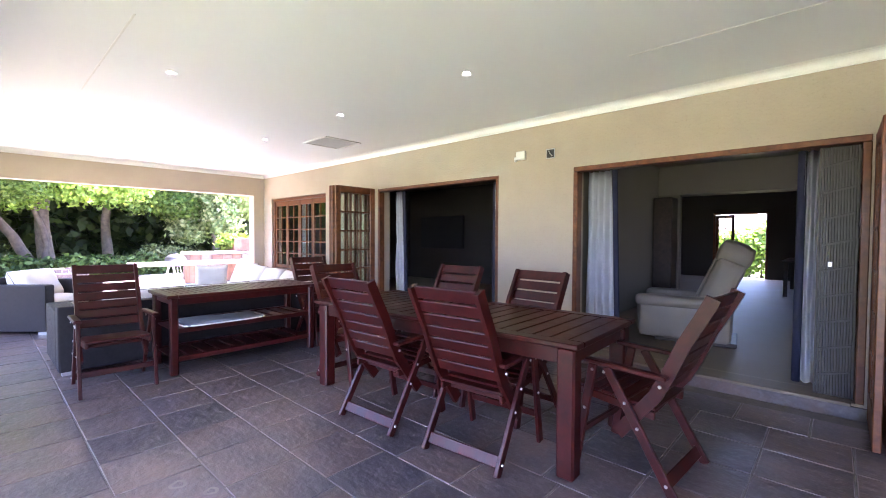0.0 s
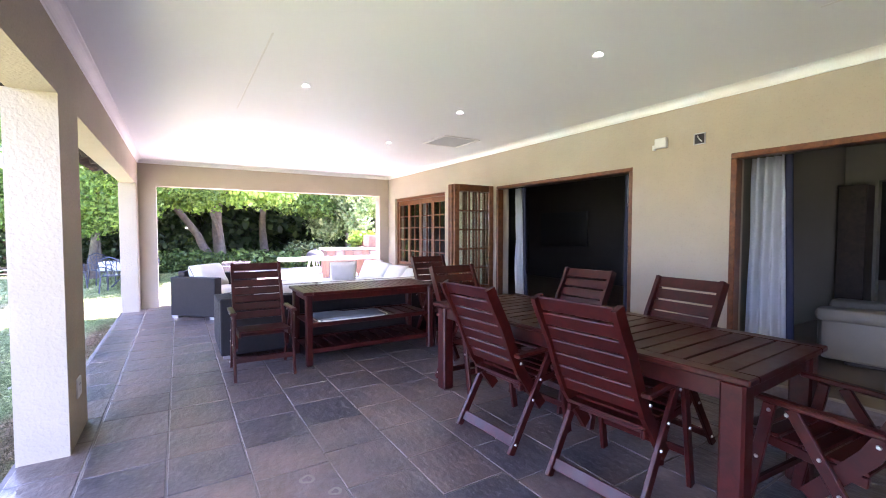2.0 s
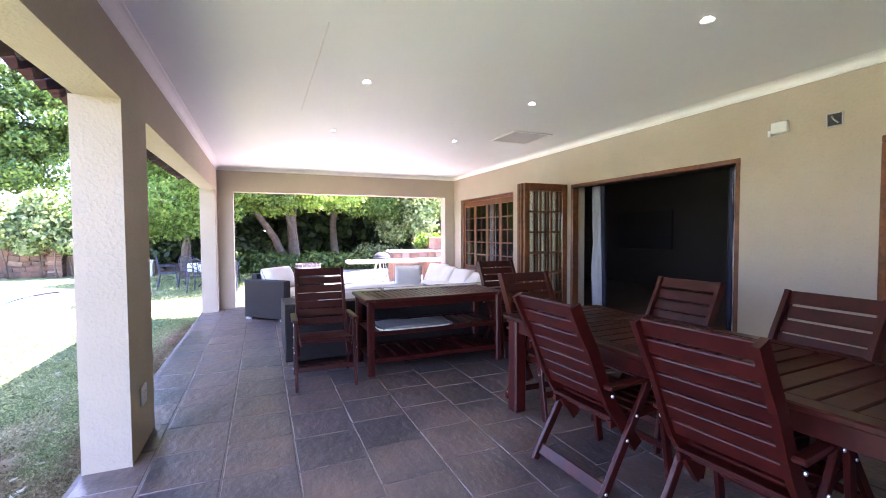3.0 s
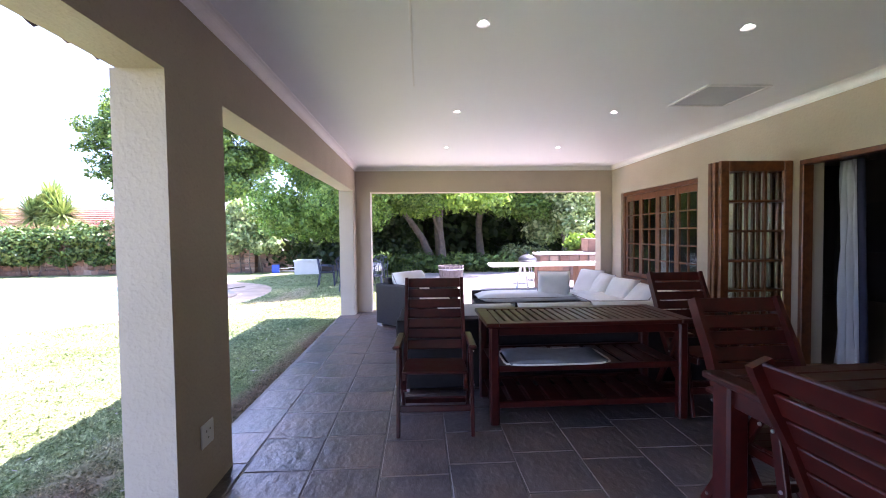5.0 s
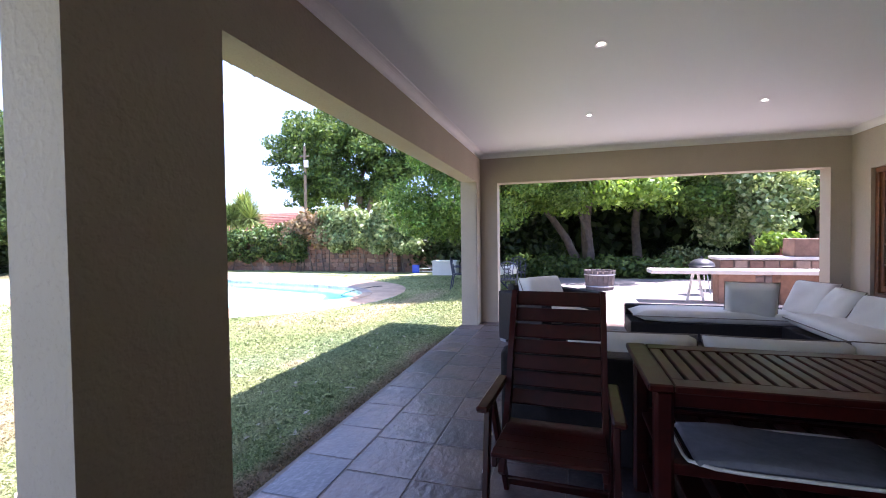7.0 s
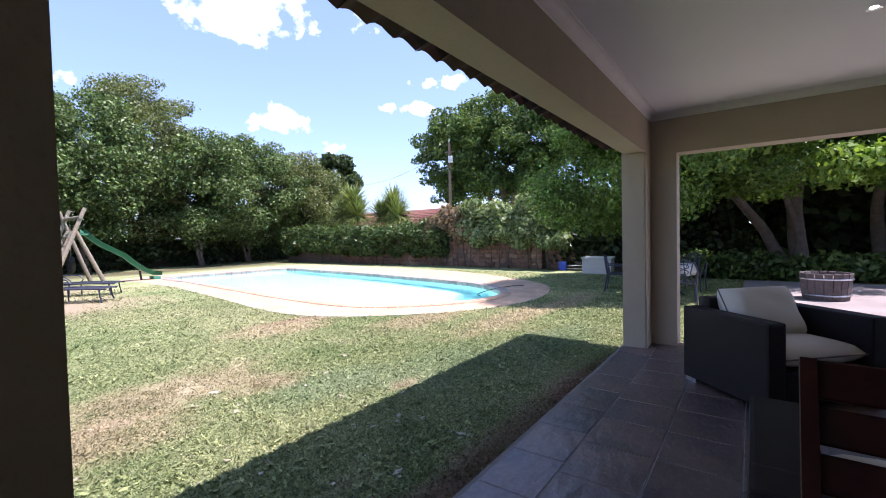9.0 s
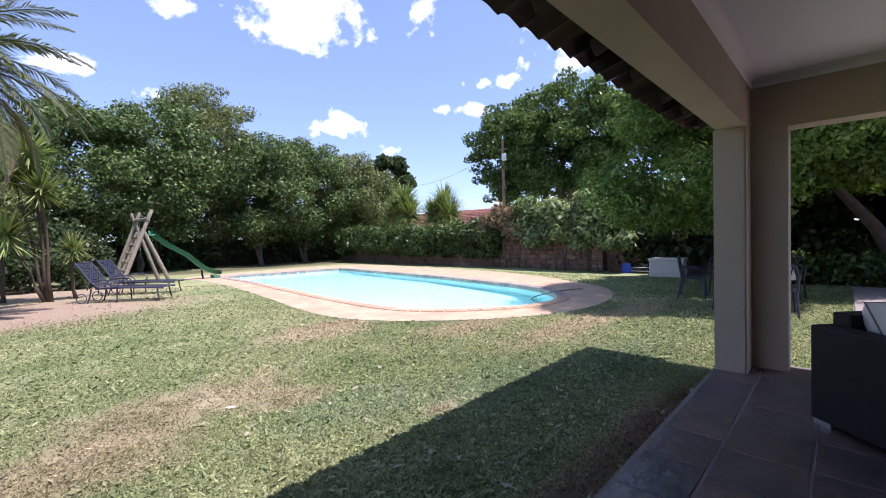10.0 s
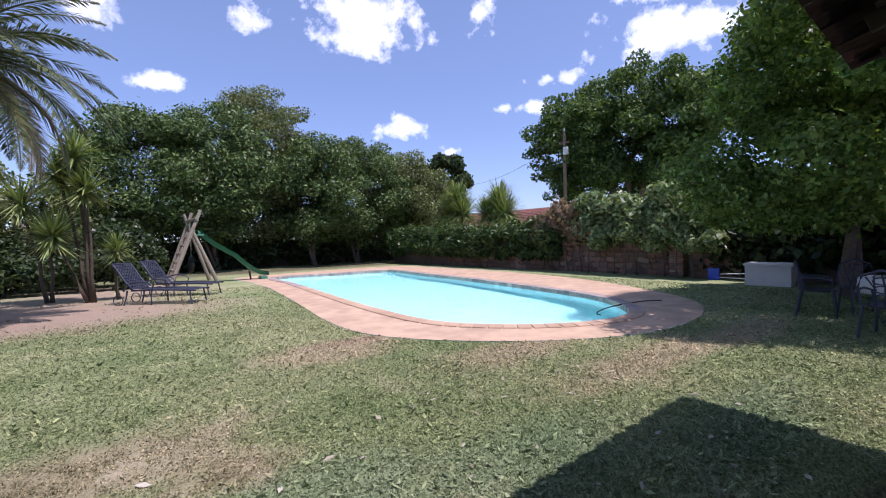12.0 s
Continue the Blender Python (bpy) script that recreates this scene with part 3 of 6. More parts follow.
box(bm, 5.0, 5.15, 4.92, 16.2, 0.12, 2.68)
structure("room_wall", bm, M_INT_DIM, "grey-green room wall with a wide opening, darkened for the dim rooms", "wall")
bm = B()
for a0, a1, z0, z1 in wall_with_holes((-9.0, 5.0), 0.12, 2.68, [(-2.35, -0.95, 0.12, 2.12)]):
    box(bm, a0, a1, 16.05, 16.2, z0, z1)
structure("room_wall", bm, M_INT_GLOOM, "far wall of the dining room, its dimness put into the colour", "wall")
# roof over the house, low pitch, closed gable
bm = B()
v = [bm.verts.new(p) for p in ((-9.7, -0.83, 2.60), (X_EAST + 1, -0.83, 2.60), (X_EAST + 1, 8, 5.6), (-9.7, 8, 5.6), (-9.7, 17, 2.6), (X_EAST + 1, 17, 2.6))]
bm.faces.new((v[0], v[1], v[2], v[3]))
bm.faces.new((v[3], v[2], v[5], v[4]))
bmesh.ops.solidify(bm, geom=bm.faces[:], thickness=0.06)
box(bm, -9.15, X_EAST, 0.0, 16, 2.96, 3.0)
structure("roof", bm, M_ROOFTILE, "brown clay tiled house roof", "roof")

# ---- patio furniture ----
M_WICKER = plain("dark_wicker", (0.017, 0.014, 0.0145), 0.6, 0, 0.3, 30, 0.6, 160)
M_CUSHION = plain("cream_canvas", (0.66, 0.62, 0.55), 0.9, 0, 0.06, 5, 0.3, 180)
M_WICKER.node_tree.nodes["Principled BSDF"].inputs["Specular IOR Level"].default_value = 0.2
M_PIPING = plain("brown_piping", (0.20, 0.16, 0.13), 0.8, 0, 0.1)
M_FOLDED = plain("grey_folded_canvas", (0.15, 0.15, 0.16), 0.8, 0, 0.25, 14, 0.4)
M_BOLT = plain("zinc_bolt", (0.62, 0.60, 0.56), 0.35, 0.9, 0.05)


def sweep(bm, pts, w, d):
    """A flat-sided rail that bends in its own y-z plane, w wide along x and d deep."""
    pts = [Vector(p) for p in pts]
    rows = []
    for i, p in enumerate(pts):
        t = (pts[min(i + 1, len(pts) - 1)] - pts[max(i - 1, 0)]).normalized()
        n = Vector((0, -t.z, t.y))
        rows.append([bm.verts.new(p + Vector((sx * w / 2, 0, 0)) + n * sn * d / 2) for sx, sn in ((-1, -1), (1, -1), (1, 1), (-1, 1))])
    for a, b in zip(rows, rows[1:]):
        for k in range(4):
            bm.faces.new((a[k], a[(k + 1) % 4], b[(k + 1) % 4], b[k]))
    bm.faces.new(rows[0])
    bm.faces.new(rows[-1])
    es = [e for e in bm.edges if len(e.link_faces) == 2 and e.calc_face_angle(0) > 0.8]
    bmesh.ops.bevel(bm, geom=es, offset=0.006, segments=2, affect="EDGES")
    return bm


def patio_chair():
    """A folding slatted armchair; it faces +y."""
    c = thing("patio_chair", Matrix(), "dark red stained slatted wooden folding armchair", "chair", "slatted patio chairs")
    stile = [(0, 0.03, 0.24), (0, -0.06, 0.36), (0, -0.165, 0.50), (0, -0.225, 0.62), (0, -0.30, 0.80), (0, -0.37, 0.93), (0, -0.415, 1.02), (0, -0.425, 1.045)]
    for s in (-1, 1):
        part("back_post", sweep(B(), [(s * 0.232, y, z) for _, y, z in stile], 0.028, 0.068), M_REDWOOD, c)
        part("front_leg", bar(B(), (s * 0.262, 0.17, 0.605), (s * 0.262, 0.275, 0.0), 0.026, 0.05), M_REDWOOD, c)
        part("rear_leg", bar(B(), (s * 0.262, 0.09, 0.605), (s * 0.262, -0.275, 0.0), 0.026, 0.05), M_REDWOOD, c)
        bm = B()
        bar(bm, (s * 0.268, -0.235, 0.612), (s * 0.268, 0.27, 0.628), 0.055, 0.026, bevel=0.008)
        part("armrest", bm, M_REDWOOD, c)
        for y, z in ((0.17, 0.575), (0.10, 0.575), (0.215, 0.34), (-0.02, 0.43), (-0.09, 0.31), (-0.20, 0.565), (-0.24, 0.06)):
            part("bolt", rod(B(), (s * 0.274, y, z), (s * 0.281, y, z), 0.010, 0.007, 8), M_BOLT, c)
        part("seat_rail", bar(B(), (s * 0.216, -0.16, 0.385), (s * 0.216, 0.28, 0.425), 0.022, 0.045), M_REDWOOD, c)
    for i, (y, z) in enumerate([(-0.408, 1.01), (-0.372, 0.925), (-0.331, 0.845), (-0.297, 0.768), (-0.265, 0.692), (-0.231, 0.615), (-0.188, 0.535)]):
        h = 0.080 if i == 0 else 0.074
        part("back_slat", bar(B(), (-0.219, y, z), (0.219, y, z), 0.016, h, (0, 1, 0.45), 0.004), M_REDWOOD, c)
    for i in range(6):
        y = -0.13 + i * 0.078
        z = 0.414 + i * 0.0068
        part("seat_slat", box(B(), -0.228, 0.228, y - 0.034, y + 0.034, z, z + 0.018, 0.004), M_REDWOOD, c)
    part("stretcher", bar(B(), (-0.249, -0.235, 0.066), (0.249, -0.235, 0.066), 0.018, 0.065, (0, 1, -0.6)), M_REDWOOD, c)
    part("stretcher", bar(B(), (-0.249, 0.245, 0.19), (0.249, 0.245, 0.19), 0.018, 0.045, (0, 1, 0.2)), M_REDWOOD, c)
    part("stretcher", bar(B(), (-0.249, -0.05, 0.36), (0.249, -0.05, 0.36), 0.02, 0.03, (0, 1, 0)), M_REDWOOD, c)
    return c


chair = patio_chair()
# the pose turns the way it faces: 0 faces +y, -90 faces +x
chair.matrix_world = pose(-1.87, 2.40, 0, 0, 0, 3)
for x, y, a in ((-1.07, 2.475, 5), (-0.265, 2.955, 86), (-2.14, 3.12, 183), (-1.29, 3.11, 177), (-2.79, 2.75, -90), (-4.32, 3.33, -91)):
    copy_thing(chair, pose(x, y, 0, 0, 0, a))
ca = copy_thing(chair, pose(-4.16, 1.105, 0, 0, 0, -92))
tagged(ca, "dark red slatted armchair standing apart beside the side table")


def slatted_table(name, label, sx, sy, h, leg, slat, along_x, skirt=0.09):
    """A table with a framed top of loose slats; its middle at the origin."""
    t = thing(name, Matrix(), label, "table")
    r = 0.095
    th = 0.032
    for s in (-1, 1):
        part("top_rail", box(B(), -sx / 2, sx / 2, s * (sy / 2 - r / 2) - r / 2, s * (sy / 2 - r / 2) + r / 2, h - th, h, 0.007), M_REDWOOD, t)
        part("top_rail", box(B(), s * (sx / 2 - r / 2) - r / 2, s * (sx / 2 - r / 2) + r / 2, -sy / 2 + r + 0.002, sy / 2 - r - 0.002, h - th, h - 0.001, 0.005), M_REDWOOD, t)
        part("apron", box(B(), -sx / 2 + leg, sx / 2 - leg, s * (sy / 2 - 0.07) - 0.012, s * (sy / 2 - 0.07) + 0.012, h - th - skirt, h - th - 0.001, 0.003), M_REDWOOD, t)
        part("apron", box(B(), s * (sx / 2 - 0.07) - 0.012, s * (sx / 2 - 0.07) + 0.012, -sy / 2 + leg, sy / 2 - leg, h - th - skirt, h - th - 0.001, 0.003), M_REDWOOD, t)
        for q in (-1, 1):
            cx, cy = s * (sx / 2 - 0.03 - leg / 2), q * (sy / 2 - 0.03 - leg / 2)
            part("leg", box(B(), cx - leg / 2, cx + leg / 2, cy - leg / 2, cy + leg / 2, 0, h - th - 0.002, 0.012), M_REDWOOD, t)
    inner = (sy if along_x else sx) - 2 * r
    n = max(1, round(inner / slat))
    w = inner / n
    for i in range(n):
        a = -inner / 2 + i * w
        if along_x:
            bm = box(B(), -sx / 2 + r + 0.003, sx / 2 - r - 0.003, a + 0.007, a + w - 0.007, h - 0.026, h - 0.003, 0.004)
        else:
            bm = box(B(), a + 0.006, a + w - 0.006, -sy / 2 + r + 0.003, sy / 2 - r - 0.003, h - 0.026, h - 0.003, 0.004)
        part("slat", bm, M_REDWOOD, t)
    part("centre_rail", box(B(), -sx / 2 + 0.1, sx / 2 - 0.1, -0.03, 0.03, h - 0.07, h - 0.0275), M_REDWOOD, t)
    return t


table = slatted_table("dining_table", "long dark red slatted wooden dining table", 2.44, 1.0, 0.765, 0.105, 0.115, False, 0.1)
table.matrix_world = pose(-1.66, 2.875, 0, 0, 0, 2.5)

side = slatted_table("side_table", "dark red slatted wooden serving table with shelves", 0.69, 1.56, 0.77, 0.07, 0.062, True, 0.07)
side.matrix_world = pose(-4.32, 2.255, 0)
for z in (0.40, 0.13):
    for s in (-1, 1):
        part("shelf_rail", box(B(), s * 0.28 - 0.02, s * 0.28 + 0.02, -0.70, 0.70, z, z + 0.045, 0.004), M_REDWOOD, side)
    for i in range(10):
        a = -0.66 + i * 0.146
        part("shelf_slat", box(B(), -0.257, 0.257, a - 0.055, a + 0.055, z + 0.016, z + 0.034, 0.004), M_REDWOOD, side)

# a folded canvas tray cover lying on the shelf
tray = thing("folded_cover", pose(-4.19, 2.02, 0.448), "grey folded canvas cover with a pale rim on the shelf", "cover")
bm = B()
box(bm, -0.19, 0.19, -0.37, 0.37, 0.0, 0.03, 0.012)
bmesh.ops.subdivide_edges(bm, edges=bm.edges[:], cuts=5, use_grid_fill=True)
for v in bm.verts:
    v.co.z += 0.010 * math.sin(v.co.x * 17 + v.co.y * 9) * (v.co.z > 0.02)
part("cloth", bm, M_FOLDED, tray, smooth=True)
pts = [(math.cos(a) * 0.20 * (1 if abs(math.cos(a)) > 0.2 else 0.96), math.sin(a) * 0.40, 0.012) for a in [i * math.tau / 28 for i in range(28)]]
pts = [(max(-0.215, min(0.215, x * 1.3)), max(-0.40, min(0.40, y * 1.25)), z) for x, y, z in pts]
part("rim", tube(B(), pts, 0.007, 6, True), M_CUSHION, tray, "pale rolled rim")


def cushion(name, w, d, h, parent=None, seed=0, puff=1.0):
    """A stuffed cushion lying on its broad side, with piping round the seam."""
    bm = B()
    bmesh.ops.create_grid(bm, x_segments=14, y_segments=14, size=0.5)
    top = bm.verts[:]
    rnd = random.Random(seed)
    ph = [rnd.uniform(0, 6) for _ in range(4)]
    dup = bmesh.ops.duplicate(bm, geom=bm.verts[:] + bm.edges[:] + bm.faces[:])
    low = {v for v in dup["geom"] if isinstance(v, bmesh.types.BMVert)}
    for v in bm.verts:
        x, y = v.co.x * 2, v.co.y * 2
        dome = ((1 - abs(x) ** 3.5) * (1 - abs(y) ** 3.5)) ** 0.5 if abs(x) < 1 and abs(y) < 1 else 0
        pinch = 1 - 0.06 * puff * (x * x * (1 - y * y) * 0.5 + y * y * (1 - x * x) * 0.5)
        z = (0.22 + 0.28 * dome) * h + 0.012 * puff * math.sin(5 * x + ph[0]) * math.sin(4 * y + ph[1]) * dome
        v.co = Vector((x * w / 2 * pinch, y * d / 2 * pinch, (z if v not in low else -z) if dome > 0 else 0))
    bmesh.ops.remove_doubles(bm, verts=bm.verts[:], dist=0.002)
    ob = part(name, bm, M_CUSHION, parent, "", True)
    ring = []
    for i in range(40):
        a = i * math.tau / 40
        k = 1 / max(abs(math.cos(a)), abs(math.sin(a)))
        x, y = math.cos(a) * k, math.sin(a) * k
        pinch = 1 - 0.06 * puff * (x * x * (1 - y * y) * 0.5 + y * y * (1 - x * x) * 0.5)
        ring.append((x * w / 2 * pinch, y * d / 2 * pinch, 0))
    pp = part("piping", tube(B(), ring, 0.006, 6, True), M_PIPING, ob)
    return ob


def loose_cushion(m, w, d, h, seed, label="plump cream canvas scatter cushion"):
    ob = cushion("cushion", w, d, h, None, seed)
    ob.matrix_world = m
    return tagged(ob, label, "cushion", "cream cushions")


def wicker_block(bm, x0, x1, y0, y1, z0, z1):
    return box(bm, x0, x1, y0, y1, z0, z1, 0.018)


# long corner sofa, its low back towards the serving table
sofa = thing("corner_sofa", pose(0, 0, 0), "dark woven wicker corner sofa with cream cushions", "sofa")
part("back_panel", wicker_block(B(), -4.90, -4.72, 0.78, 3.84, 0.04, 0.66), M_WICKER, sofa)
part("seat_base", wicker_block(B(), -5.70, -4.903, 0.98, 3.55, 0.04, 0.30), M_WICKER, sofa)
part("arm", wicker_block(B(), -5.70, -4.903, 0.78, 0.977, 0.04, 0.60), M_WICKER, sofa)
part("back_panel", wicker_block(B(), -8.75, -5.24, 4.24, 4.42, 0.04, 0.60), M_WICKER, sofa)
part("seat_base", wicker_block(B(), -8.047, -5.24, 3.553, 4.237, 0.04, 0.28), M_WICKER, sofa)
part("chaise_base", wicker_block(B(), -8.617, -8.05, 1.93, 4.237, 0.04, 0.26), M_WICKER, sofa)
part("chaise_back", wicker_block(B(), -8.75, -8.62, 1.93, 4.237, 0.04, 0.40), M_WICKER, sofa)
for x, y in ((-4.8, 0.85), (-5.6, 0.85), (-4.8, 3.76), (-5.32, 4.3), (-8.65, 4.3), (-8.65, 2.05), (-5.65, 3.5)):
    part("foot", box(B(), x - 0.04, x + 0.04, y - 0.04, y + 0.04, 0, 0.041), M_STEEL, sofa, "brushed metal foot")
for i, (x0, x1, y0, y1) in enumerate(((-5.69, -4.91, 0.99, 2.25), (-5.69, -4.91, 2.26, 3.53), (-6.6, -5.26, 3.56, 4.22), (-8.04, -6.61, 3.56, 4.22), (-8.61, -8.06, 1.96, 3.9))):
    c = cushion("seat_cushion", x1 - x0, y1 - y0, 0.17, sofa, i, 0.4)
    c.matrix_world = pose((x0 + x1) / 2, (y0 + y1) / 2, 0.385 if i < 4 else 0.335)
for i, y in enumerate((1.55, 2.35, 3.1)):
    loose_cushion(pose(-5.06, y, 0.535, 0, 70, 0) @ pose(0, 0, 0), 0.42, 0.78, 0.16, 11 + i, "long cream back cushion with brown piping on the sofa")
for i, (x, a, tl, yy) in enumerate(((-8.42, 22, 62, 4.0), (-7.85, -6, 58, 3.99), (-7.22, 12, 55, 4.0), (-6.62, -8, 50, 3.98), (-6.02, 5, 54, 4.0))):
    loose_cushion(pose(x, yy, 0.53 - 0.012 * i, 0, 0, a) @ pose(0, 0, 0, 90 - (90 - tl), 0, 0), 0.55, 0.52, 0.19, 21 + i)
loose_cushion(pose(-8.12, 3.27, 0.56, 0, -66, -14), 0.50, 0.54, 0.17, 31, "square cream scatter cushion leaning at the sofa's end")

# wicker armchair turned to the sofa
arm = thing("wicker_armchair", pose(-7.79, 0.95, 0, 0, 0, 225), "dark woven wicker armchair with cream cushion", "armchair")
W = 0.44
for s in (-1, 1):
    part("arm", wicker_block(B(), -0.42, 0.42, s * W - 0.075, s * W + 0.075, 0.04, 0.66), M_WICKER, arm)
part("back", wicker_block(B(), 0.29, 0.42, -W + 0.077, W - 0.077, 0.04, 0.74), M_WICKER, arm)
part("seat_base", wicker_block(B(), -0.41, 0.287, -W + 0.077, W - 0.077, 0.04, 0.30), M_WICKER, arm)
for x in (-0.36, 0.36):
    for y in (-W, W):
        part("foot", box(B(), x - 0.06, x + 0.06, y - 0.05, y + 0.05, 0, 0.041), M_STEEL, arm, "brushed metal foot")
c = cushion("seat_cushion", 0.68, 0.70, 0.17, arm, 3, 0.4)
c.matrix_world = arm.matrix_world @ pose(-0.06, 0, 0.385)
am = arm.matrix_world.copy()
loose_cushion(am @ pose(0.13, 0.02, 0.62, 0, -62, 0), 0.46, 0.62, 0.27, 41, "plump cream cushion leaning in the wicker armchair")

# ---- doors, window, curtains ----
M_CURTAIN = plain("white_curtain", (0.74, 0.75, 0.79), 0.85, 0, 0.05, 6, 0.2, 200)
M_NAVY = plain("navy_curtain_edge", (0.018, 0.02, 0.045), 0.85, 0, 0.1)
M_GATE = plain("grey_trellis_steel", (0.055, 0.053, 0.047), 0.5, 0.4, 0.1)


def frame_round(parent, x0, x1, z0, z1, y, w=0.07, d=0.11, sill=False):
    part("jamb", box(B(), x0, x0 + w, y - d / 2, y + d / 2, z0, z1 - w - 0.001, 0.006), M_DOORWOOD, parent)
    part("jamb", box(B(), x1 - w, x1, y - d / 2, y + d / 2, z0, z1 - w - 0.001, 0.006), M_DOORWOOD, parent)
    part("head", box(B(), x0, x1, y - d / 2, y + d / 2, z1 - w, z1, 0.006), M_DOORWOOD, parent)
    if sill:
        part("sill", box(B(), x0 + w + 0.001, x1 - w - 0.001, y - d / 2 - 0.03, y + d / 2, z0, z0 + w, 0.006), M_DOORWOOD, parent)


def pane_leaf(parent, m, w, h, cols, rows, bottom=0.2, st=0.085):
    """A glazed timber leaf with glazing bars; hinge at x = 0, foot at z = 0, thin along y."""
    th = 0.042
    lf = part("leaf", box(B(), 0, st, -th / 2, th / 2, 0, h, 0.005), M_DOORWOOD, parent)
    lf.matrix_world = m
    def sub(name, bm, mat=M_DOORWOOD):
        o = part(name, bm, mat, lf)
        return o
    sub("stile", box(B(), w - st, w, -th / 2, th / 2, 0, h, 0.005))
    sub("rail", box(B(), st + 0.001, w - st - 0.001, -th / 2 + 0.002, th / 2 - 0.002, h - 0.10, h, 0.004))
    sub("rail", box(B(), st + 0.001, w - st - 0.001, -th / 2 + 0.002, th / 2 - 0.002, 0, bottom, 0.004))
    gw, gh = w - 2 * st, h - 0.10 - bottom
    for i in range(1, cols):
        x = st + gw * i / cols
        sub("glazing_bar", box(B(), x - 0.011, x + 0.011, -0.016, 0.016, bottom + 0.001, h - 0.101))
    for j in range(1, rows):
        z = bottom + gh * j / rows
        sub("glazing_bar", box(B(), st + 0.001, w - st - 0.001, -0.0145, 0.0145, z - 0.011, z + 0.011))
    g = sub("pane", box(B(), st + 0.002, w - st - 0.002, -0.002, 0.002, bottom + 0.002, h - 0.102), M_GLASS)
    g.visible_shadow = False
    return lf


door_1 = tagged(thing("door_1", pose(0, 0, 0), "varnished timber folding doors stacked open against the wall", "folding door"), kind="structure")
frame_round(door_1, D1[0], D1[1], D1[2], D1[3], Y_WALL + 0.05, 0.045)
for i in range(3):
    pane_leaf(door_1, pose(-4.96 - i * 0.075, Y_WALL - 0.01, 0.03, 0, 0, -90 - (i % 2) * 1.2), 0.73, 2.07, 3, 6, 0.22)
door_2 = tagged(thing("door_2", pose(0, 0, 0), "varnished timber folding doors standing open", "folding door"), kind="structure")
frame_round(door_2, D2[0], D2[1], D2[2], D2[3], Y_WALL + 0.05, 0.05)
for i in range(3):
    pane_leaf(door_2, pose(0.775 + i * 0.06, Y_WALL - 0.01, 0.03, 0, 0, -90), 0.66, 2.05, 3, 6, 0.22)
bm = B()
box(bm, D1[0] + 0.07, D1[1] - 0.07, Y_WALL - 0.04, Y_WALL + 0.2, 0.10, 0.125, 0.004)
tagged(part("trim", bm, M_INT_FLOOR), "pale threshold under the open doors", "threshold", kind="structure")
bm = B()
box(bm, D2[0] + 0.07, D2[1] - 0.07, Y_WALL - 0.04, Y_WALL + 0.2, 0.10, 0.125, 0.004)
tagged(part("trim", bm, M_INT_FLOOR), "pale threshold under the open doors", "threshold", kind="structure")

for d in (D1, D2):
    bm = box(B(), d[0] - 0.1, d[1] + 0.12, Y_WALL - 0.022, Y_WALL - 0.003, 0.0, 0.099, 0.003)
    tagged(part("trim", bm, M_SLATE), "dark slate riser below the doorway", "step", kind="structure")

window_1 = tagged(thing("window_1", pose(0, 0, 0), "varnished timber casement window with small panes", "window"), kind="structure")
frame_round(window_1, WIN[0], WIN[1], WIN[2], WIN[3], Y_WALL + 0.09, 0.06, 0.1, True)
ww = (WIN[1] - WIN[0] - 0.12) / 4
for i in range(4):
    pane_leaf(window_1, pose(WIN[0] + 0.06 + i * ww + 0.001, Y_WALL + 0.085, WIN[2] + 0.072), ww - 0.003, WIN[3] - WIN[2] - 0.135, 2, 5, 0.07, 0.05)


def curtain(x0, x1, y, z0, z1, folds, label, edge_right=True, spread=1.0):
    c = thing("curtain", pose((x0 + x1) / 2, y, z0), label, "curtain", "white curtains")
    w = x1 - x0
    bm, be = B(), B()
    n = folds * 8
    rows = []
    for j in range(13):
        t = j / 12
        row = []
        for i in range(n + 1):
            s = i / n
            wav = math.sin(s * folds * math.tau + 0.6 * math.sin(j * 0.4)) * (0.035 + 0.02 * t)
            row.append(bm.verts.new(((s - 0.5) * w * (1 + (spread - 1) * (1 - t)), wav + 0.01 * math.sin(s * 31 + j), t * (z1 - z0))))
        rows.append(row)
    for a, b in zip(rows, rows[1:]):
        for i in range(n):
            bm.faces.new((a[i], a[i + 1], b[i + 1], b[i]))
    bmesh.ops.solidify(bm, geom=bm.faces[:], thickness=0.004)
    part("cloth", bm, M_CURTAIN, c, "", True)
    k = 1 if edge_right else -1
    pts = [(k * w / 2 * (1 + (spread - 1) * (1 - t / 12)) + k * 0.02, 0.0, t / 12 * (z1 - z0)) for t in range(13)]
    tube(be, pts, 0.03, 8)
    part("border", be, M_NAVY, c, "navy border", True)
    return c


curtain(-1.49, -1.24, 4.98, 0.13, 2.06, 4, "white curtain with a navy edge drawn aside", True, 1.45)
curtain(0.36, 0.52, 4.98, 0.13, 2.06, 3, "white curtain with a navy edge drawn aside", False, 1.1)
curtain(-4.76, -4.62, 4.98, 0.13, 2.06, 3, "white curtain hanging in a dark doorway", True, 1.9)
curtain(-2.78, -2.70, 4.98, 0.13, 2.06, 2, "white curtain edge hanging in a dark doorway", False, 1.1)
curtain(-7.9, -7.6, 5.02, 0.6, 2.1, 3, "pale curtain hanging behind the window", True, 1.1)

gate = thing("security_gate", pose(0, 0, 0), "folded grey steel trellis security gate", "security gate")
for i in range(14):
    x = 0.46 + i * 0.0165
    part("upright", box(B(), x - 0.0075, x + 0.0075, 4.72, 4.74 + 0.012 * (i % 2), 0.13, 2.03, 0.002), M_GATE, gate)
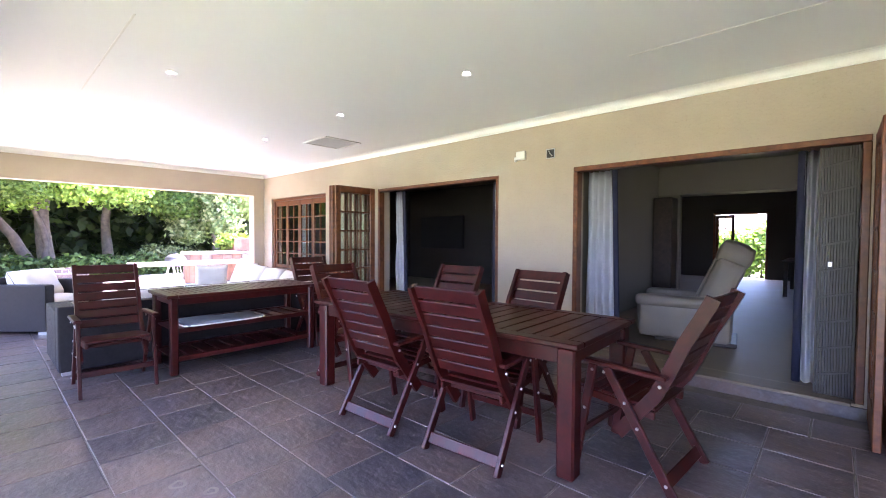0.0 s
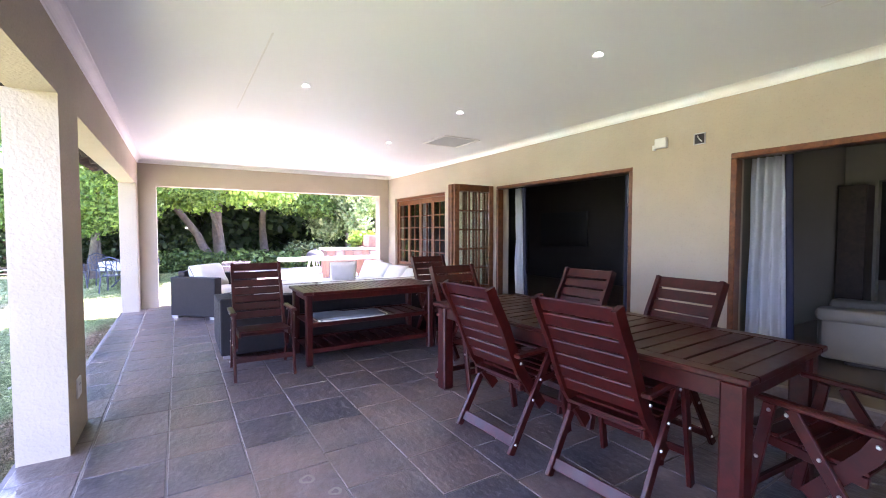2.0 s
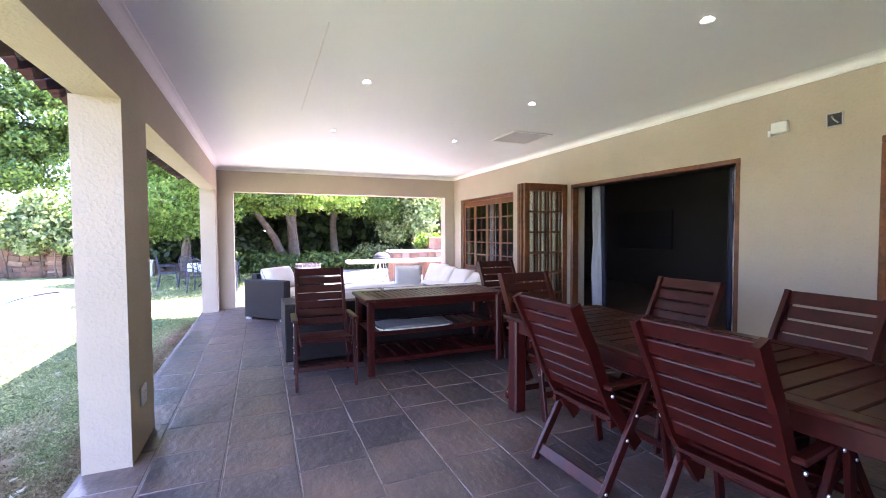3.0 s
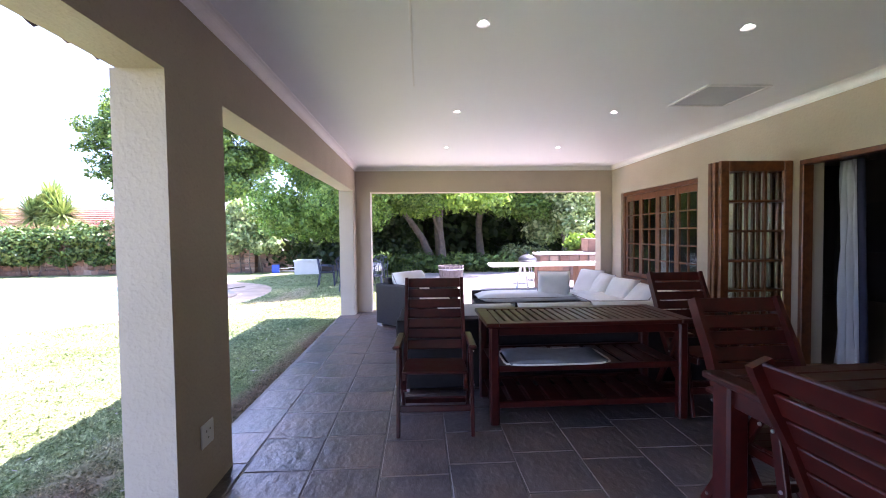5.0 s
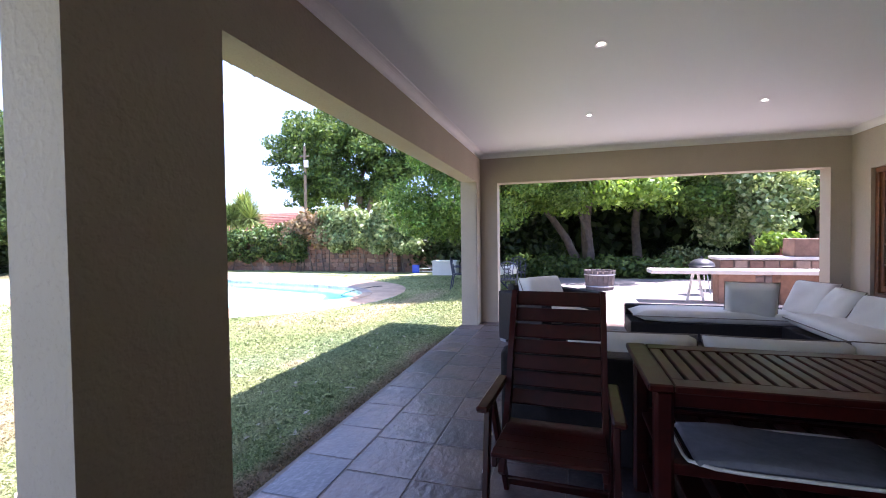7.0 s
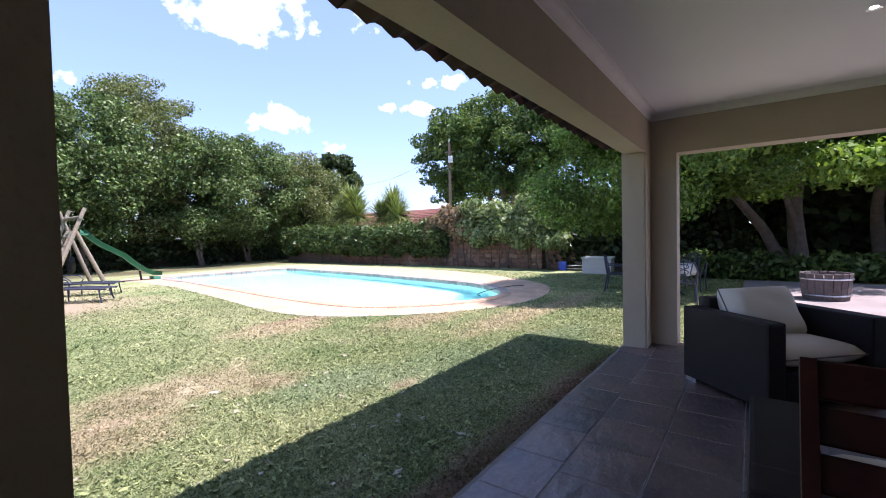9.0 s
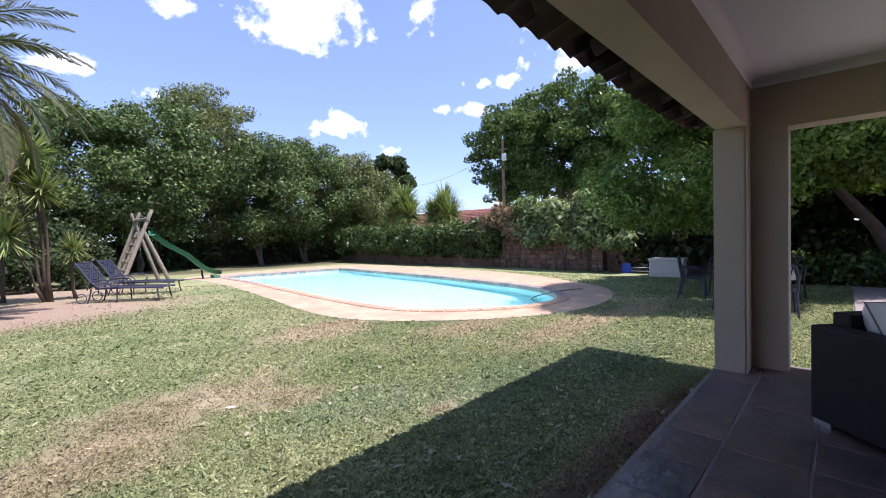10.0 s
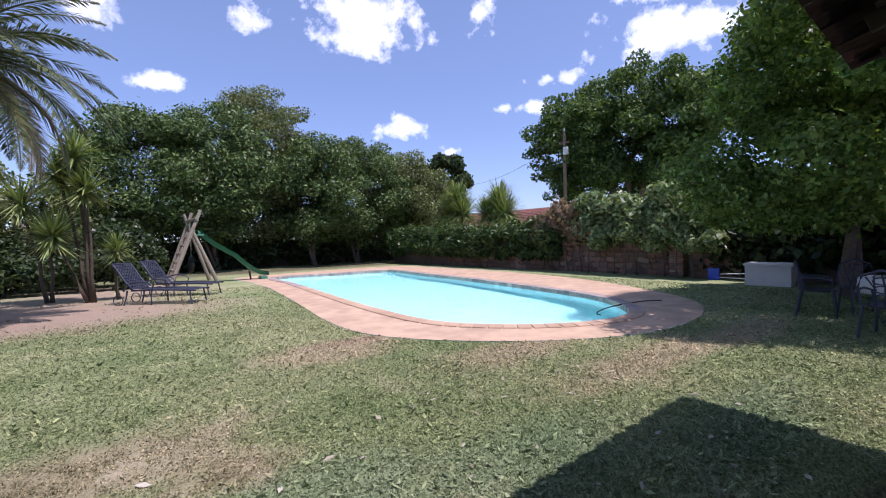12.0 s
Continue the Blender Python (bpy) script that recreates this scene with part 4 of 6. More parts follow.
for i in range(9):
    z = 0.28 + i * 0.2
    part("lattice_bar", bar(B(), (0.47, 4.714, z), (0.665, 4.714, z + 0.05), 0.006, 0.016, (0, 1, 0), 0.001), M_GATE, gate)
part("lock", box(B(), 0.515, 0.545, 4.695, 4.712, 1.12, 1.16, 0.004), M_STEEL, gate, "steel lock plate")

# ---- things indoors ----
M_LEATHER = plain("beige_leather", (0.19, 0.158, 0.118), 0.55, 0, 0.08, 6, 0.25, 90)
M_DARKWOOD = wood("dark_furniture_wood", (0.02, 0.012, 0.008), (0.06, 0.035, 0.022), 0.4)
rec = thing("recliner", pose(-0.66, 6.2, 0.12, 0, 0, 8), "beige leather recliner armchair with a tall padded back", "armchair")


def padded(x0, x1, y0, y1, z0, z1, m=None, k=0.06):
    """An upholstered block: a box swollen between its seams."""
    bm = box(B(), x0, x1, y0, y1, z0, z1, k)
    bmesh.ops.subdivide_edges(bm, edges=bm.edges[:], cuts=2, use_grid_fill=True)
    c = Vector(((x0 + x1) / 2, (y0 + y1) / 2, (z0 + z1) / 2))
    for v in bm.verts:
        d = v.co - c
        q = [d.x / (x1 - x0), d.y / (y1 - y0), d.z / (z1 - z0)]
        v.co = c + Vector((d.x * (1 + 0.10 * (0.5 - max(abs(q[1]), abs(q[2])))), d.y * (1 + 0.10 * (0.5 - max(abs(q[0]), abs(q[2])))), d.z * (1 + 0.14 * (0.5 - max(abs(q[0]), abs(q[1]))))))
    if m:
        bmesh.ops.transform(bm, matrix=m, verts=bm.verts[:])
    return bm


part("base", box(B(), -0.42, 0.40, -0.36, 0.36, 0.0, 0.05, 0.01), M_DARKWOOD, rec)
part("seat", padded(-0.56, 0.22, -0.27, 0.27, 0.052, 0.44), M_LEATHER, rec, smooth=True)
part("footrest", padded(-0.64, -0.565, -0.26, 0.26, 0.08, 0.40, None, 0.03), M_LEATHER, rec, smooth=True)
for q in (-1, 1):
    ar = part("arm", padded(-0.58, 0.34, q * 0.37 - 0.09, q * 0.37 + 0.09, 0.052, 0.44, None, 0.04), M_LEATHER, rec, smooth=True)
    part("arm_pad", padded(-0.62, 0.30, q * 0.37 - 0.11, q * 0.37 + 0.11, 0.41, 0.54, None, 0.05), M_LEATHER, ar, smooth=True)
lean = pose(0.20, 0, 0.66, 0, 23, 0)
part("backrest", padded(-0.13, 0.17, -0.36, 0.36, -0.30, 0.34, lean, 0.08), M_LEATHER, rec, smooth=True)
part("headrest", padded(-0.16, 0.18, -0.34, 0.34, 0.26, 0.54, lean, 0.10), M_LEATHER, rec, smooth=True)
part("back_seam", padded(-0.155, -0.11, -0.20, 0.20, -0.26, 0.30, lean, 0.02), M_LEATHER, rec, smooth=True)
tv = thing("television", pose(-7.65, 9.16, 1.45), "large black flat television on the wall", "television")
part("panel", box(B(), -0.80, 0.80, -0.035, 0.03, -0.45, 0.45, 0.01), M_DARKPLASTIC, tv)
# tall dark block in the place of a dark door on the wall
cab = thing("cabinet", pose(-1.75, 9.0, 0.12), "dark wooden block standing in for a door on the room wall", "cabinet")
part("body", box(B(), -0.22, 0.1, -0.18, 0.18, 0.04, 1.95, 0.008), M_DARKWOOD, cab)
part("plinth", box(B(), -0.2, 0.08, -0.16, 0.16, 0.0, 0.039), M_DARKWOOD, cab)
dt = thing("indoor_table", pose(0.3, 12.6, 0.12), "dark wooden dining table indoors", "table")
part("tabletop", box(B(), -0.6, 0.6, -1.0, 1.0, 0.71, 0.75, 0.01), M_DARKWOOD, dt)
for sx in (-1, 1):
    for sy in (-1, 1):
        part("leg", box(B(), sx * 0.52 - 0.035, sx * 0.52 + 0.035, sy * 0.9 - 0.035, sy * 0.9 + 0.035, 0, 0.709, 0.006), M_DARKWOOD, dt)
door_3 = tagged(thing("door_3", pose(0, 0, 0), "dark timber glazed doors onto a far garden", "door"), kind="structure")
frame_round(door_3, -2.35, -0.95, 0.12, 2.12, 16.12, 0.06, 0.1)
pane_leaf(door_3, pose(-2.288, 16.12, 0.13), 0.50, 1.92, 2, 5, 0.2)

# ---- fittings on walls and ceiling ----
M_LAMP, t_l, b_l = nodes_of("lamp_face")
b_l.inputs["Emission Color"].default_value = col((1.0, 0.93, 0.82))
b_l.inputs["Emission Strength"].default_value = 5.0


def downlight(x, y):
    d = thing("downlight", pose(x, y, Z_CEIL), "small round white recessed ceiling light", "ceiling light", "recessed ceiling lights")
    ring = B()
    bmesh.ops.create_cone(ring, cap_ends=False, segments=20, radius1=0.040, radius2=0.020, depth=0.012, matrix=pose(0, 0, -0.007))
    part("rim", ring, M_WHITEPLASTIC, d, "", True)
    bm = B()
    bmesh.ops.create_circle(bm, cap_ends=True, segments=16, radius=0.021, matrix=pose(0, 0, -0.004))
    part("lens", bm, M_LAMP, d, "glowing lens")
    return d


for x in (0.12, -1.70, -3.50, -5.34, -7.15):
    for y in (1.40, 3.04):
        downlight(x, y)
M_HATCH = plain("hatch_board", (0.55, 0.55, 0.54), 0.6, 0, 0.04)
hatch = thing("ceiling_hatch", pose(-4.82, 3.78, Z_CEIL), "square white painted loft hatch", "hatch")
part("panel", box(B(), -0.27, 0.27, -0.26, 0.26, -0.006, -0.001, 0.002), M_HATCH, hatch)
for s in (-1, 1):
    part("edge_bead", box(B(), -0.30, 0.30, s * 0.28 - 0.015, s * 0.28 + 0.015, -0.014, -0.0005, 0.003), M_CORNICE, hatch)
    part("edge_bead", box(B(), s * 0.29 - 0.015, s * 0.29 + 0.015, -0.264, 0.264, -0.0135, -0.0005, 0.003), M_CORNICE, hatch)
for (x0, x1, y0, y1) in ((-0.6, 3.3, 3.585, 3.60), (-4.6, -2.6, 0.962, 0.975)):
    bm = box(B(), x0, x1, y0, y1, Z_CEIL - 0.004, Z_CEIL - 0.0005, 0.001)
    tagged(part("trim", bm, M_CORNICE), "thin painted joint strip in the ceiling", "joint strip", kind="structure")

M_MARK = plain("lime_mark", (0.27, 0.235, 0.195), 0.8, 0, 0.2)
for x, y, r in ((-1.99, 1.0, 0.035), (-1.80, 1.10, 0.028)):
    bm = B()
    tube(bm, [(x + r * math.cos(q) * (1 + 0.2 * math.sin(3 * q)), y + r * math.sin(q), 0.0015) for q in [i * math.tau / 18 for i in range(18)]], 0.009, 6, True)
    for v in bm.verts:
        v.co.z = 0.0005 + (v.co.z > 0.0015) * 0.0018
    tagged(part("lime_mark", bm, M_MARK), "small pale ring of lime on the slate", "stain")

sensor = thing("alarm_sensor", pose(-2.18, Y_WALL, 2.28), "small white alarm sensor box on the wall", "sensor")
part("housing", box(B(), -0.07, 0.055, -0.045, -0.001, -0.04, 0.06, 0.008), M_WHITEPLASTIC, sensor)
part("bracket", box(B(), -0.10, -0.071, -0.03, -0.001, -0.055, 0.0, 0.004), M_WHITEPLASTIC, sensor)
wall_hole = thing("junction_box", pose(-1.815, Y_WALL, 2.27), "open grey wiring box set in the wall", "junction box")
for s in (-1, 1):
    part("side", box(B(), s * 0.05 - 0.005, s * 0.05 + 0.005, -0.012, -0.001, -0.055, 0.055, 0.002), M_STEEL, wall_hole)
    part("side", box(B(), -0.044, 0.044, -0.012, -0.001, s * 0.05 - 0.005, s * 0.05 + 0.005, 0.002), M_STEEL, wall_hole)
# thin dark plate instead of a hollow; its colour is the shade inside
part("recess", box(B(), -0.044, 0.044, -0.004, -0.001, -0.044, 0.044), M_DARKPLASTIC, wall_hole)
part("wire", tube(B(), [(-0.02, -0.006, 0.03), (0.0, -0.02, 0.0), (0.025, -0.012, -0.03)], 0.006, 6), M_WHITEPLASTIC, wall_hole, "loose white wire")
sock = thing("power_socket", pose(-3.30, Y_IN, 0.345), "white square weatherproof power socket on the pillar", "socket")
part("plate", box(B(), -0.065, 0.065, 0.001, 0.012, -0.065, 0.065, 0.005), M_WHITEPLASTIC, sock)
# raised dark discs stand for the shade in the pin holes
for x, z in ((-0.02, 0.02), (0.02, 0.02), (0, -0.02)):
    part("pin_hole", rod(B(), (x, 0.0115, z), (x, 0.0128, z), 0.006, 0.006, 8), M_DARKPLASTIC, sock)

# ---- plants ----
# dark evergreen tone lowered further, so the colour holds shade under the trees
M_LEAF_SHADED = foliage("shaded_dark_leaves", (0.017, 0.036, 0.014), (0.085, 0.125, 0.046), 0.4)
# brighter green for the crowns, as if sunlit
M_LEAF_CROWN = foliage("lit_crown_leaves", (0.018, 0.046, 0.015), (0.205, 0.295, 0.092), 0.45, 0.2)
M_LEAF_IVY = foliage("ivy_leaves", (0.022, 0.055, 0.018), (0.140, 0.215, 0.066), 0.38)
M_LEAF_MID = foliage("green_leaves", (0.034, 0.080, 0.024), (0.190, 0.280, 0.080), 0.4)
M_LEAF_LIME = foliage("lime_leaves", (0.105, 0.201, 0.035), (0.298, 0.438, 0.096), 0.45, 0.45)
M_LEAF_GARDEN = foliage("fresh_green_leaves", (0.060, 0.130, 0.024), (0.260, 0.380, 0.098), 0.45, 0.45)
M_LEAF_PALE = foliage("variegated_leaves", (0.149, 0.236, 0.088), (0.525, 0.595, 0.315), 0.4)
M_LEAF_OLIVE = foliage("olive_leaves", (0.080, 0.110, 0.045), (0.270, 0.310, 0.130), 0.4)
M_LEAF_SHRUB = foliage("shrub_leaves", (0.083, 0.150, 0.053), (0.390, 0.465, 0.225), 0.4)
M_LEAF_PINK = foliage("dry_pink_leaves", (0.158, 0.131, 0.070), (0.403, 0.280, 0.193))
M_YUCCA = foliage("yucca_blades", (0.088, 0.149, 0.044), (0.403, 0.473, 0.175), 0.35, 0.2)
M_PALM = foliage("palm_leaflets", (0.045, 0.068, 0.025), (0.185, 0.205, 0.085), 0.35, 0.2)
M_PALM_DRY = foliage("dry_palm_leaflets", (0.210, 0.166, 0.088), (0.420, 0.333, 0.193), 0.5, 0.2)
M_BARK = plain("grey_brown_bark", (0.135, 0.105, 0.085), 0.9, 0, 0.4, 7, 1.0, 40)
M_STEM = plain("palm_stem", (0.07, 0.05, 0.032), 0.8, 0, 0.3, 10, 0.6)


def leaf_mesh(name, puffs, n, size, mat, seed, flat=0.30, long=1.7, shell=0.66):
    """n kite-shaped leaves scattered through ellipsoid puffs (x, y, z, rx, ry, rz)."""
    g = np.random.default_rng(seed)
    P = np.array(puffs, dtype=float)
    wgt = (P[:, 3] * P[:, 4] * P[:, 5]) ** (2 / 3)
    k = g.choice(len(P), size=n, p=wgt / wgt.sum())
    d = g.normal(size=(n, 3))
    d /= np.linalg.norm(d, axis=1)[:, None]
    r = shell + (1 - shell) * g.random(n) ** 0.6
    r *= 1 + 0.17 * g.normal(size=n)
    c = P[k, :3] + d * r[:, None] * P[k, 3:]
    nrm = d * 0.8 + np.array([0, 0, flat]) + g.normal(size=(n, 3)) * 0.75
    nrm /= np.linalg.norm(nrm, axis=1)[:, None]
    u = np.cross(nrm, g.normal(size=(n, 3)))
    u /= np.linalg.norm(u, axis=1)[:, None]
    v = np.cross(nrm, u)
    s = size * (0.6 + 0.8 * g.random(n))[:, None]
    bend = nrm * s * 0.22
    co = np.stack([c - u * s * long / 2, c + v * s / 2 + bend, c + u * s * long / 2, c - v * s / 2 + bend], axis=1).reshape(-1, 3)
    me = bpy.data.meshes.new(name)
    me.vertices.add(4 * n)
    me.vertices.foreach_set("co", co.astype(np.float32).ravel())
    me.loops.add(4 * n)
    me.loops.foreach_set("vertex_index", np.arange(4 * n, dtype=np.int32))
    me.polygons.add(n)
    me.polygons.foreach_set("loop_start", np.arange(0, 4 * n, 4, dtype=np.int32))
    me.polygons.foreach_set("loop_total", np.full(n, 4, dtype=np.int32))
    me.update(calc_edges=True)
    me.validate()
    me.materials.append(mat)
    return me


def clumps(seed, cx, cy, cz, rx, ry, rz, n, pr, low=-0.5):
    """Puffs spread over the skin of a large ellipsoid, uneven in size."""
    r = random.Random(seed)
    out = []
    while len(out) < n:
        v = Vector((r.gauss(0, 1), r.gauss(0, 1), r.gauss(0, 1))).normalized()
        if v.z < low:
            continue
        k = r.uniform(0.66, 1.04)
        q = pr * r.uniform(0.55, 1.25)
        out.append((cx + v.x * rx * k, cy + v.y * ry * k, cz + v.z * rz * k, q * 1.15, q * 1.15, q * 0.8))
    return out


def limb(bm, p, q, r0, r1, seed, bend=0.12, steps=6):
    rnd = random.Random(seed)
    p, q = Vector(p), Vector(q)
    L = (q - p).length
    off = Vector((rnd.uniform(-1, 1), rnd.uniform(-1, 1), rnd.uniform(-0.3, 0.6))) * bend * L
    pts, rad = [], []
    for i in range(steps + 1):
        t = i / steps
        pts.append(p.lerp(q, t) + off * math.sin(t * math.pi) + Vector((rnd.uniform(-1, 1), rnd.uniform(-1, 1), 0)) * 0.02 * L * (0 < i < steps))
        rad.append((r0 + (r1 - r0) * t) * (1.35 if i == 0 else 1))
    tube(bm, pts, rad, 10)


def tree(name, x, y, label, trunks, crown, n, size, mat, seed, category="tree", group=""):
    """trunks: (dx, dy, dz of the top, radius); crown: puffs relative to the foot."""
    t = thing(name, pose(x, y, G - 0.02), label, category, group)
    bm = B()
    rnd = random.Random(seed)
    for j, (dx, dy, dz, r) in enumerate(trunks):
        limb(bm, (0.06 * j, 0.04 * j, 0), (dx, dy, dz), r, r * 0.55, seed + j, 0.05)
        near = sorted(crown, key=lambda c: (c[0] - dx) ** 2 + (c[1] - dy) ** 2 + (c[2] - dz) ** 2)[:9]
        for i, c in enumerate(near[::2]):
            limb(bm, (dx, dy, dz * 0.97), (c[0], c[1], c[2]), r * 0.42, r * 0.10, seed * 7 + i, 0.12, 5)
    part("trunk", bm, M_BARK, t, "grey-brown bark", True)
    ob = new("crown", leaf_mesh("crown", crown, n, size, mat, seed))
    ob.parent = t
    return t


# the spreading lime-green tree with leaning stems, and its straight neighbour, behind the terrace
cr = clumps(3, 1.2, -1.6, 4.4, 3.2, 3.4, 1.9, 60, 0.62, -0.45) + [(2.6, -2.2, 2.9, 0.75, 0.9, 0.5), (2.2, -0.9, 2.75, 0.8, 0.9, 0.45), (1.4, -3.2, 2.9, 0.9, 0.8, 0.6), (2.9, 0.6, 3.0, 0.9, 0.9, 0.5), (3.0, 1.8, 3.1, 0.8, 0.7, 0.5), (2.4, -3.9, 3.4, 0.9, 0.9, 0.7)]
tree("leaning_tree", -20.2, 1.9, "spreading lime-green tree with leaning grey stems", [(0.5, -1.8, 2.9, 0.19), (0.1, 0.1, 3.3, 0.27), (0.2, -0.5, 3.3, 0.12)], cr, 44000, 0.10, M_LEAF_LIME, 3)
cr = clumps(4, 0.8, 0.6, 4.6, 2.4, 2.8, 2.0, 45, 0.62, -0.45) + [(1.9, 0.7, 2.9, 0.8, 0.9, 0.5), (1.6, 2.0, 2.8, 0.9, 0.9, 0.6), (1.2, 2.9, 2.6, 0.8, 0.8, 0.6), (1.9, -0.3, 3.1, 0.7, 0.7, 0.5)]
tree("straight_tree", -21.4, 3.9, "leafy green tree with a straight dark trunk", [(0.1, 0.1, 3.2, 0.21)], cr, 34000, 0.095, M_LEAF_GARDEN, 4)
cr = clumps(5, 0.3, 0, 2.5, 1.5, 1.5, 2.2, 30, 0.6, -0.8)
tree("pale_tree", -20.6, 7.6, "pale yellow-green leafy tree beyond the terrace", [(0, 0, 2.2, 0.12)], cr, 15000, 0.11, M_LEAF_PALE, 5)
cr = clumps(6, 0.5, 0, 3.6, 2.4, 2.6, 2.2, 40, 0.8, -0.6)
tree("shade_tree", -22.5, 10.5, "dark green tree behind the braai corner", [(0, 0, 3.0, 0.2)], cr, 9000, 0.17, M_LEAF_MID, 6)
# the lime tree that hangs over the garden table
cr = clumps(7, 1.6, 1.25, 4.7, 3.6, 2.7, 2.3, 120, 0.52, -0.8) + [(2.6, -1.7, 2.7, 0.8, 0.8, 0.7), (0.6, -1.9, 2.5, 0.8, 0.8, 0.7), (3.2, 0.2, 2.7, 0.8, 0.8, 0.6), (1.5, -1.9, 2.1, 0.6, 0.6, 0.5), (0.2, -1.2, 2.0, 0.7, 0.8, 0.6), (2.6, -1.0, 2.1, 0.7, 0.8, 0.5), (2.0, 0.4, 2.0, 0.7, 0.8, 0.5), (3.0, 1.2, 2.3, 0.8, 0.8, 0.6), (1.9, -1.7, 2.6, 0.7, 0.7, 0.6), (0.9, -0.3, 2.0, 0.7, 0.8, 0.6)]
tree("garden_tree", -17.6, -2.0, "broad lime-green tree shading the garden table", [(0.1, 0.6, 3.2, 0.13), (-0.5, -0.2, 3.4, 0.10)], cr, 92000, 0.066, M_LEAF_GARDEN, 7)
# the big dark tree behind the boundary wall
cr = clumps(8, 0, -0.6, 8.2, 3.6, 7.2, 5.1, 210, 0.72, -0.85) + clumps(88, 0, -0.4, 7.4, 1.5, 4.6, 3.4, 60, 0.95, -1.0)
tree("tall_tree", -34.0, -15.4, "tall dark green broadleaf tree beyond the wall", [(0, 0, 6.5, 0.4), (0.3, -1.5, 6.8, 0.25), (0.2, 1.8, 6.8, 0.25)], cr, 70000, 0.15, M_LEAF_MID, 8)
cr = clumps(9, 0, 0, 4.4, 2.2, 2.3, 3.6, 40, 0.9, -0.9)
tree("cypress", -40.5, -43.0, "dark pointed tree far beyond the hedge", [(0, 0, 4, 0.2)], [(a * 1.5, b * 1.3, c * 1.5 + 1.0, d, e, f) for a, b, c, d, e, f in cr], 9000, 0.3, M_LEAF_SHADED, 9)
# the dense row of trees behind the slide
for i, (x, y, rx, rz, zc, mat, n, sd) in enumerate((
        (-7.26, -26.26, 2.84, 3.60, 5.06, M_LEAF_CROWN, 15000, 21), (-10.45, -26.77, 2.52, 3.71, 5.39, M_LEAF_CROWN, 14000, 22), (-13.54, -28.42, 2.73, 4.88, 6.38, M_LEAF_OLIVE, 13000, 23),
        (-15.80, -26.15, 2.42, 3.39, 4.62, M_LEAF_CROWN, 14000, 24), (-19.10, -26.77, 2.94, 3.60, 4.75, M_LEAF_CROWN, 15000, 25), (-22.71, -26.77, 2.62, 3.39, 4.45, M_LEAF_OLIVE, 13000, 26), (-25.28, -27.29, 2.10, 2.76, 3.6, M_LEAF_CROWN, 9000, 27))):
    cr = clumps(sd, 0, 0.3, zc - 0.1, rx + 0.15, rx + 0.4, rz - 0.1, 150, 0.66, -1.0)
    tree("hedge_tree", x, y, "dense rounded dark green garden tree", [(0.1, 0.1, zc * 0.6, 0.16), (0.9, 0.5, zc * 0.55, 0.10)], cr, int(n * 3.2), 0.090, mat, sd, "tree", "row of dark trees")
for i, (x, y, r, z, mat, sd) in enumerate(((-3.4, -22.0, 2.0, 2.4, M_LEAF_OLIVE, 31), (-0.5, -21.0, 2.2, 3.0, M_LEAF_OLIVE, 32), (-5.0, -24.0, 1.6, 2.0, M_LEAF_SHADED, 33))):
    cr = clumps(sd, 0, 0, z, r, r, z * 0.8, 40, 0.55, -0.9)
    tree("thin_tree", x, y, "thin grey-green tree with loose foliage", [(0.2, 0.1, z, 0.07), (-0.5, 0.2, z, 0.05)], cr, 6500, 0.11, mat, sd, "tree", "thin trees")


def bush(name, puffs, n, size, mat, label, seed, category="shrub"):
    x = sum(p[0] for p in puffs) / len(puffs)
    y = sum(p[1] for p in puffs) / len(puffs)
    t = thing(name, pose(x, y, G), label, category)
    loc = [(a - x, b - y, c - G, d, e, f) for a, b, c, d, e, f in puffs]
    ob = new("leaves", leaf_mesh("leaves", loc, n, size, mat, seed))
    ob.parent = t
    for i, p in enumerate(loc[:: max(1, len(loc) // 6)]):
        bm = B()
        limb(bm, (p[0], p[1], 0), (p[0], p[1], max(0.1, p[2])), 0.03, 0.01, seed + i, 0.1, 4)
        part("stem", bm, M_BARK, t, "", True)
    return t


def row(seed, x0, y0, x1, y1, z, dz, n, r):
    q = random.Random(seed)
    return [(x0 + (x1 - x0) * (i + q.random()) / n, y0 + (y1 - y0) * (i + q.random()) / n, z + q.uniform(-dz, dz), r * q.uniform(0.7, 1.2), r * q.uniform(0.7, 1.2), r * q.uniform(0.6, 1.0)) for i in range(n)]


bush("ivy", row(41, -20.25, -19.0, -20.25, -11.2, 1.45, 0.25, 16, 0.55) + row(42, -20.3, -16.5, -20.3, -11.0, 0.8, 0.3, 12, 0.4) + row(57, -20.1, -23.5, -20.1, -15.5, 0.9, 0.3, 18, 0.5) + row(63, -20.3, -24.5, -20.3, -18.8, 1.4, 0.3, 12, 0.5), 44000, 0.085, M_LEAF_IVY, "green ivy spilling over the boundary wall", 41, "ivy")
bush("flowering_creeper", row(43, -20.4, -12.3, -20.4, -9.8, 1.9, 0.45, 12, 0.55), 7000, 0.12, M_LEAF_PINK, "dry pinkish creeper on top of the wall", 43, "creeper")
bush("big_leaf_shrub", row(44, -20.3, -10.0, -20.2, -5.6, 2.1, 0.6, 18, 0.6) + row(45, -20.0, -9.5, -19.8, -5.2, 1.3, 0.3, 9, 0.45), 26000, 0.105, M_LEAF_SHRUB, "large-leaved pale shrub over the wall", 44)
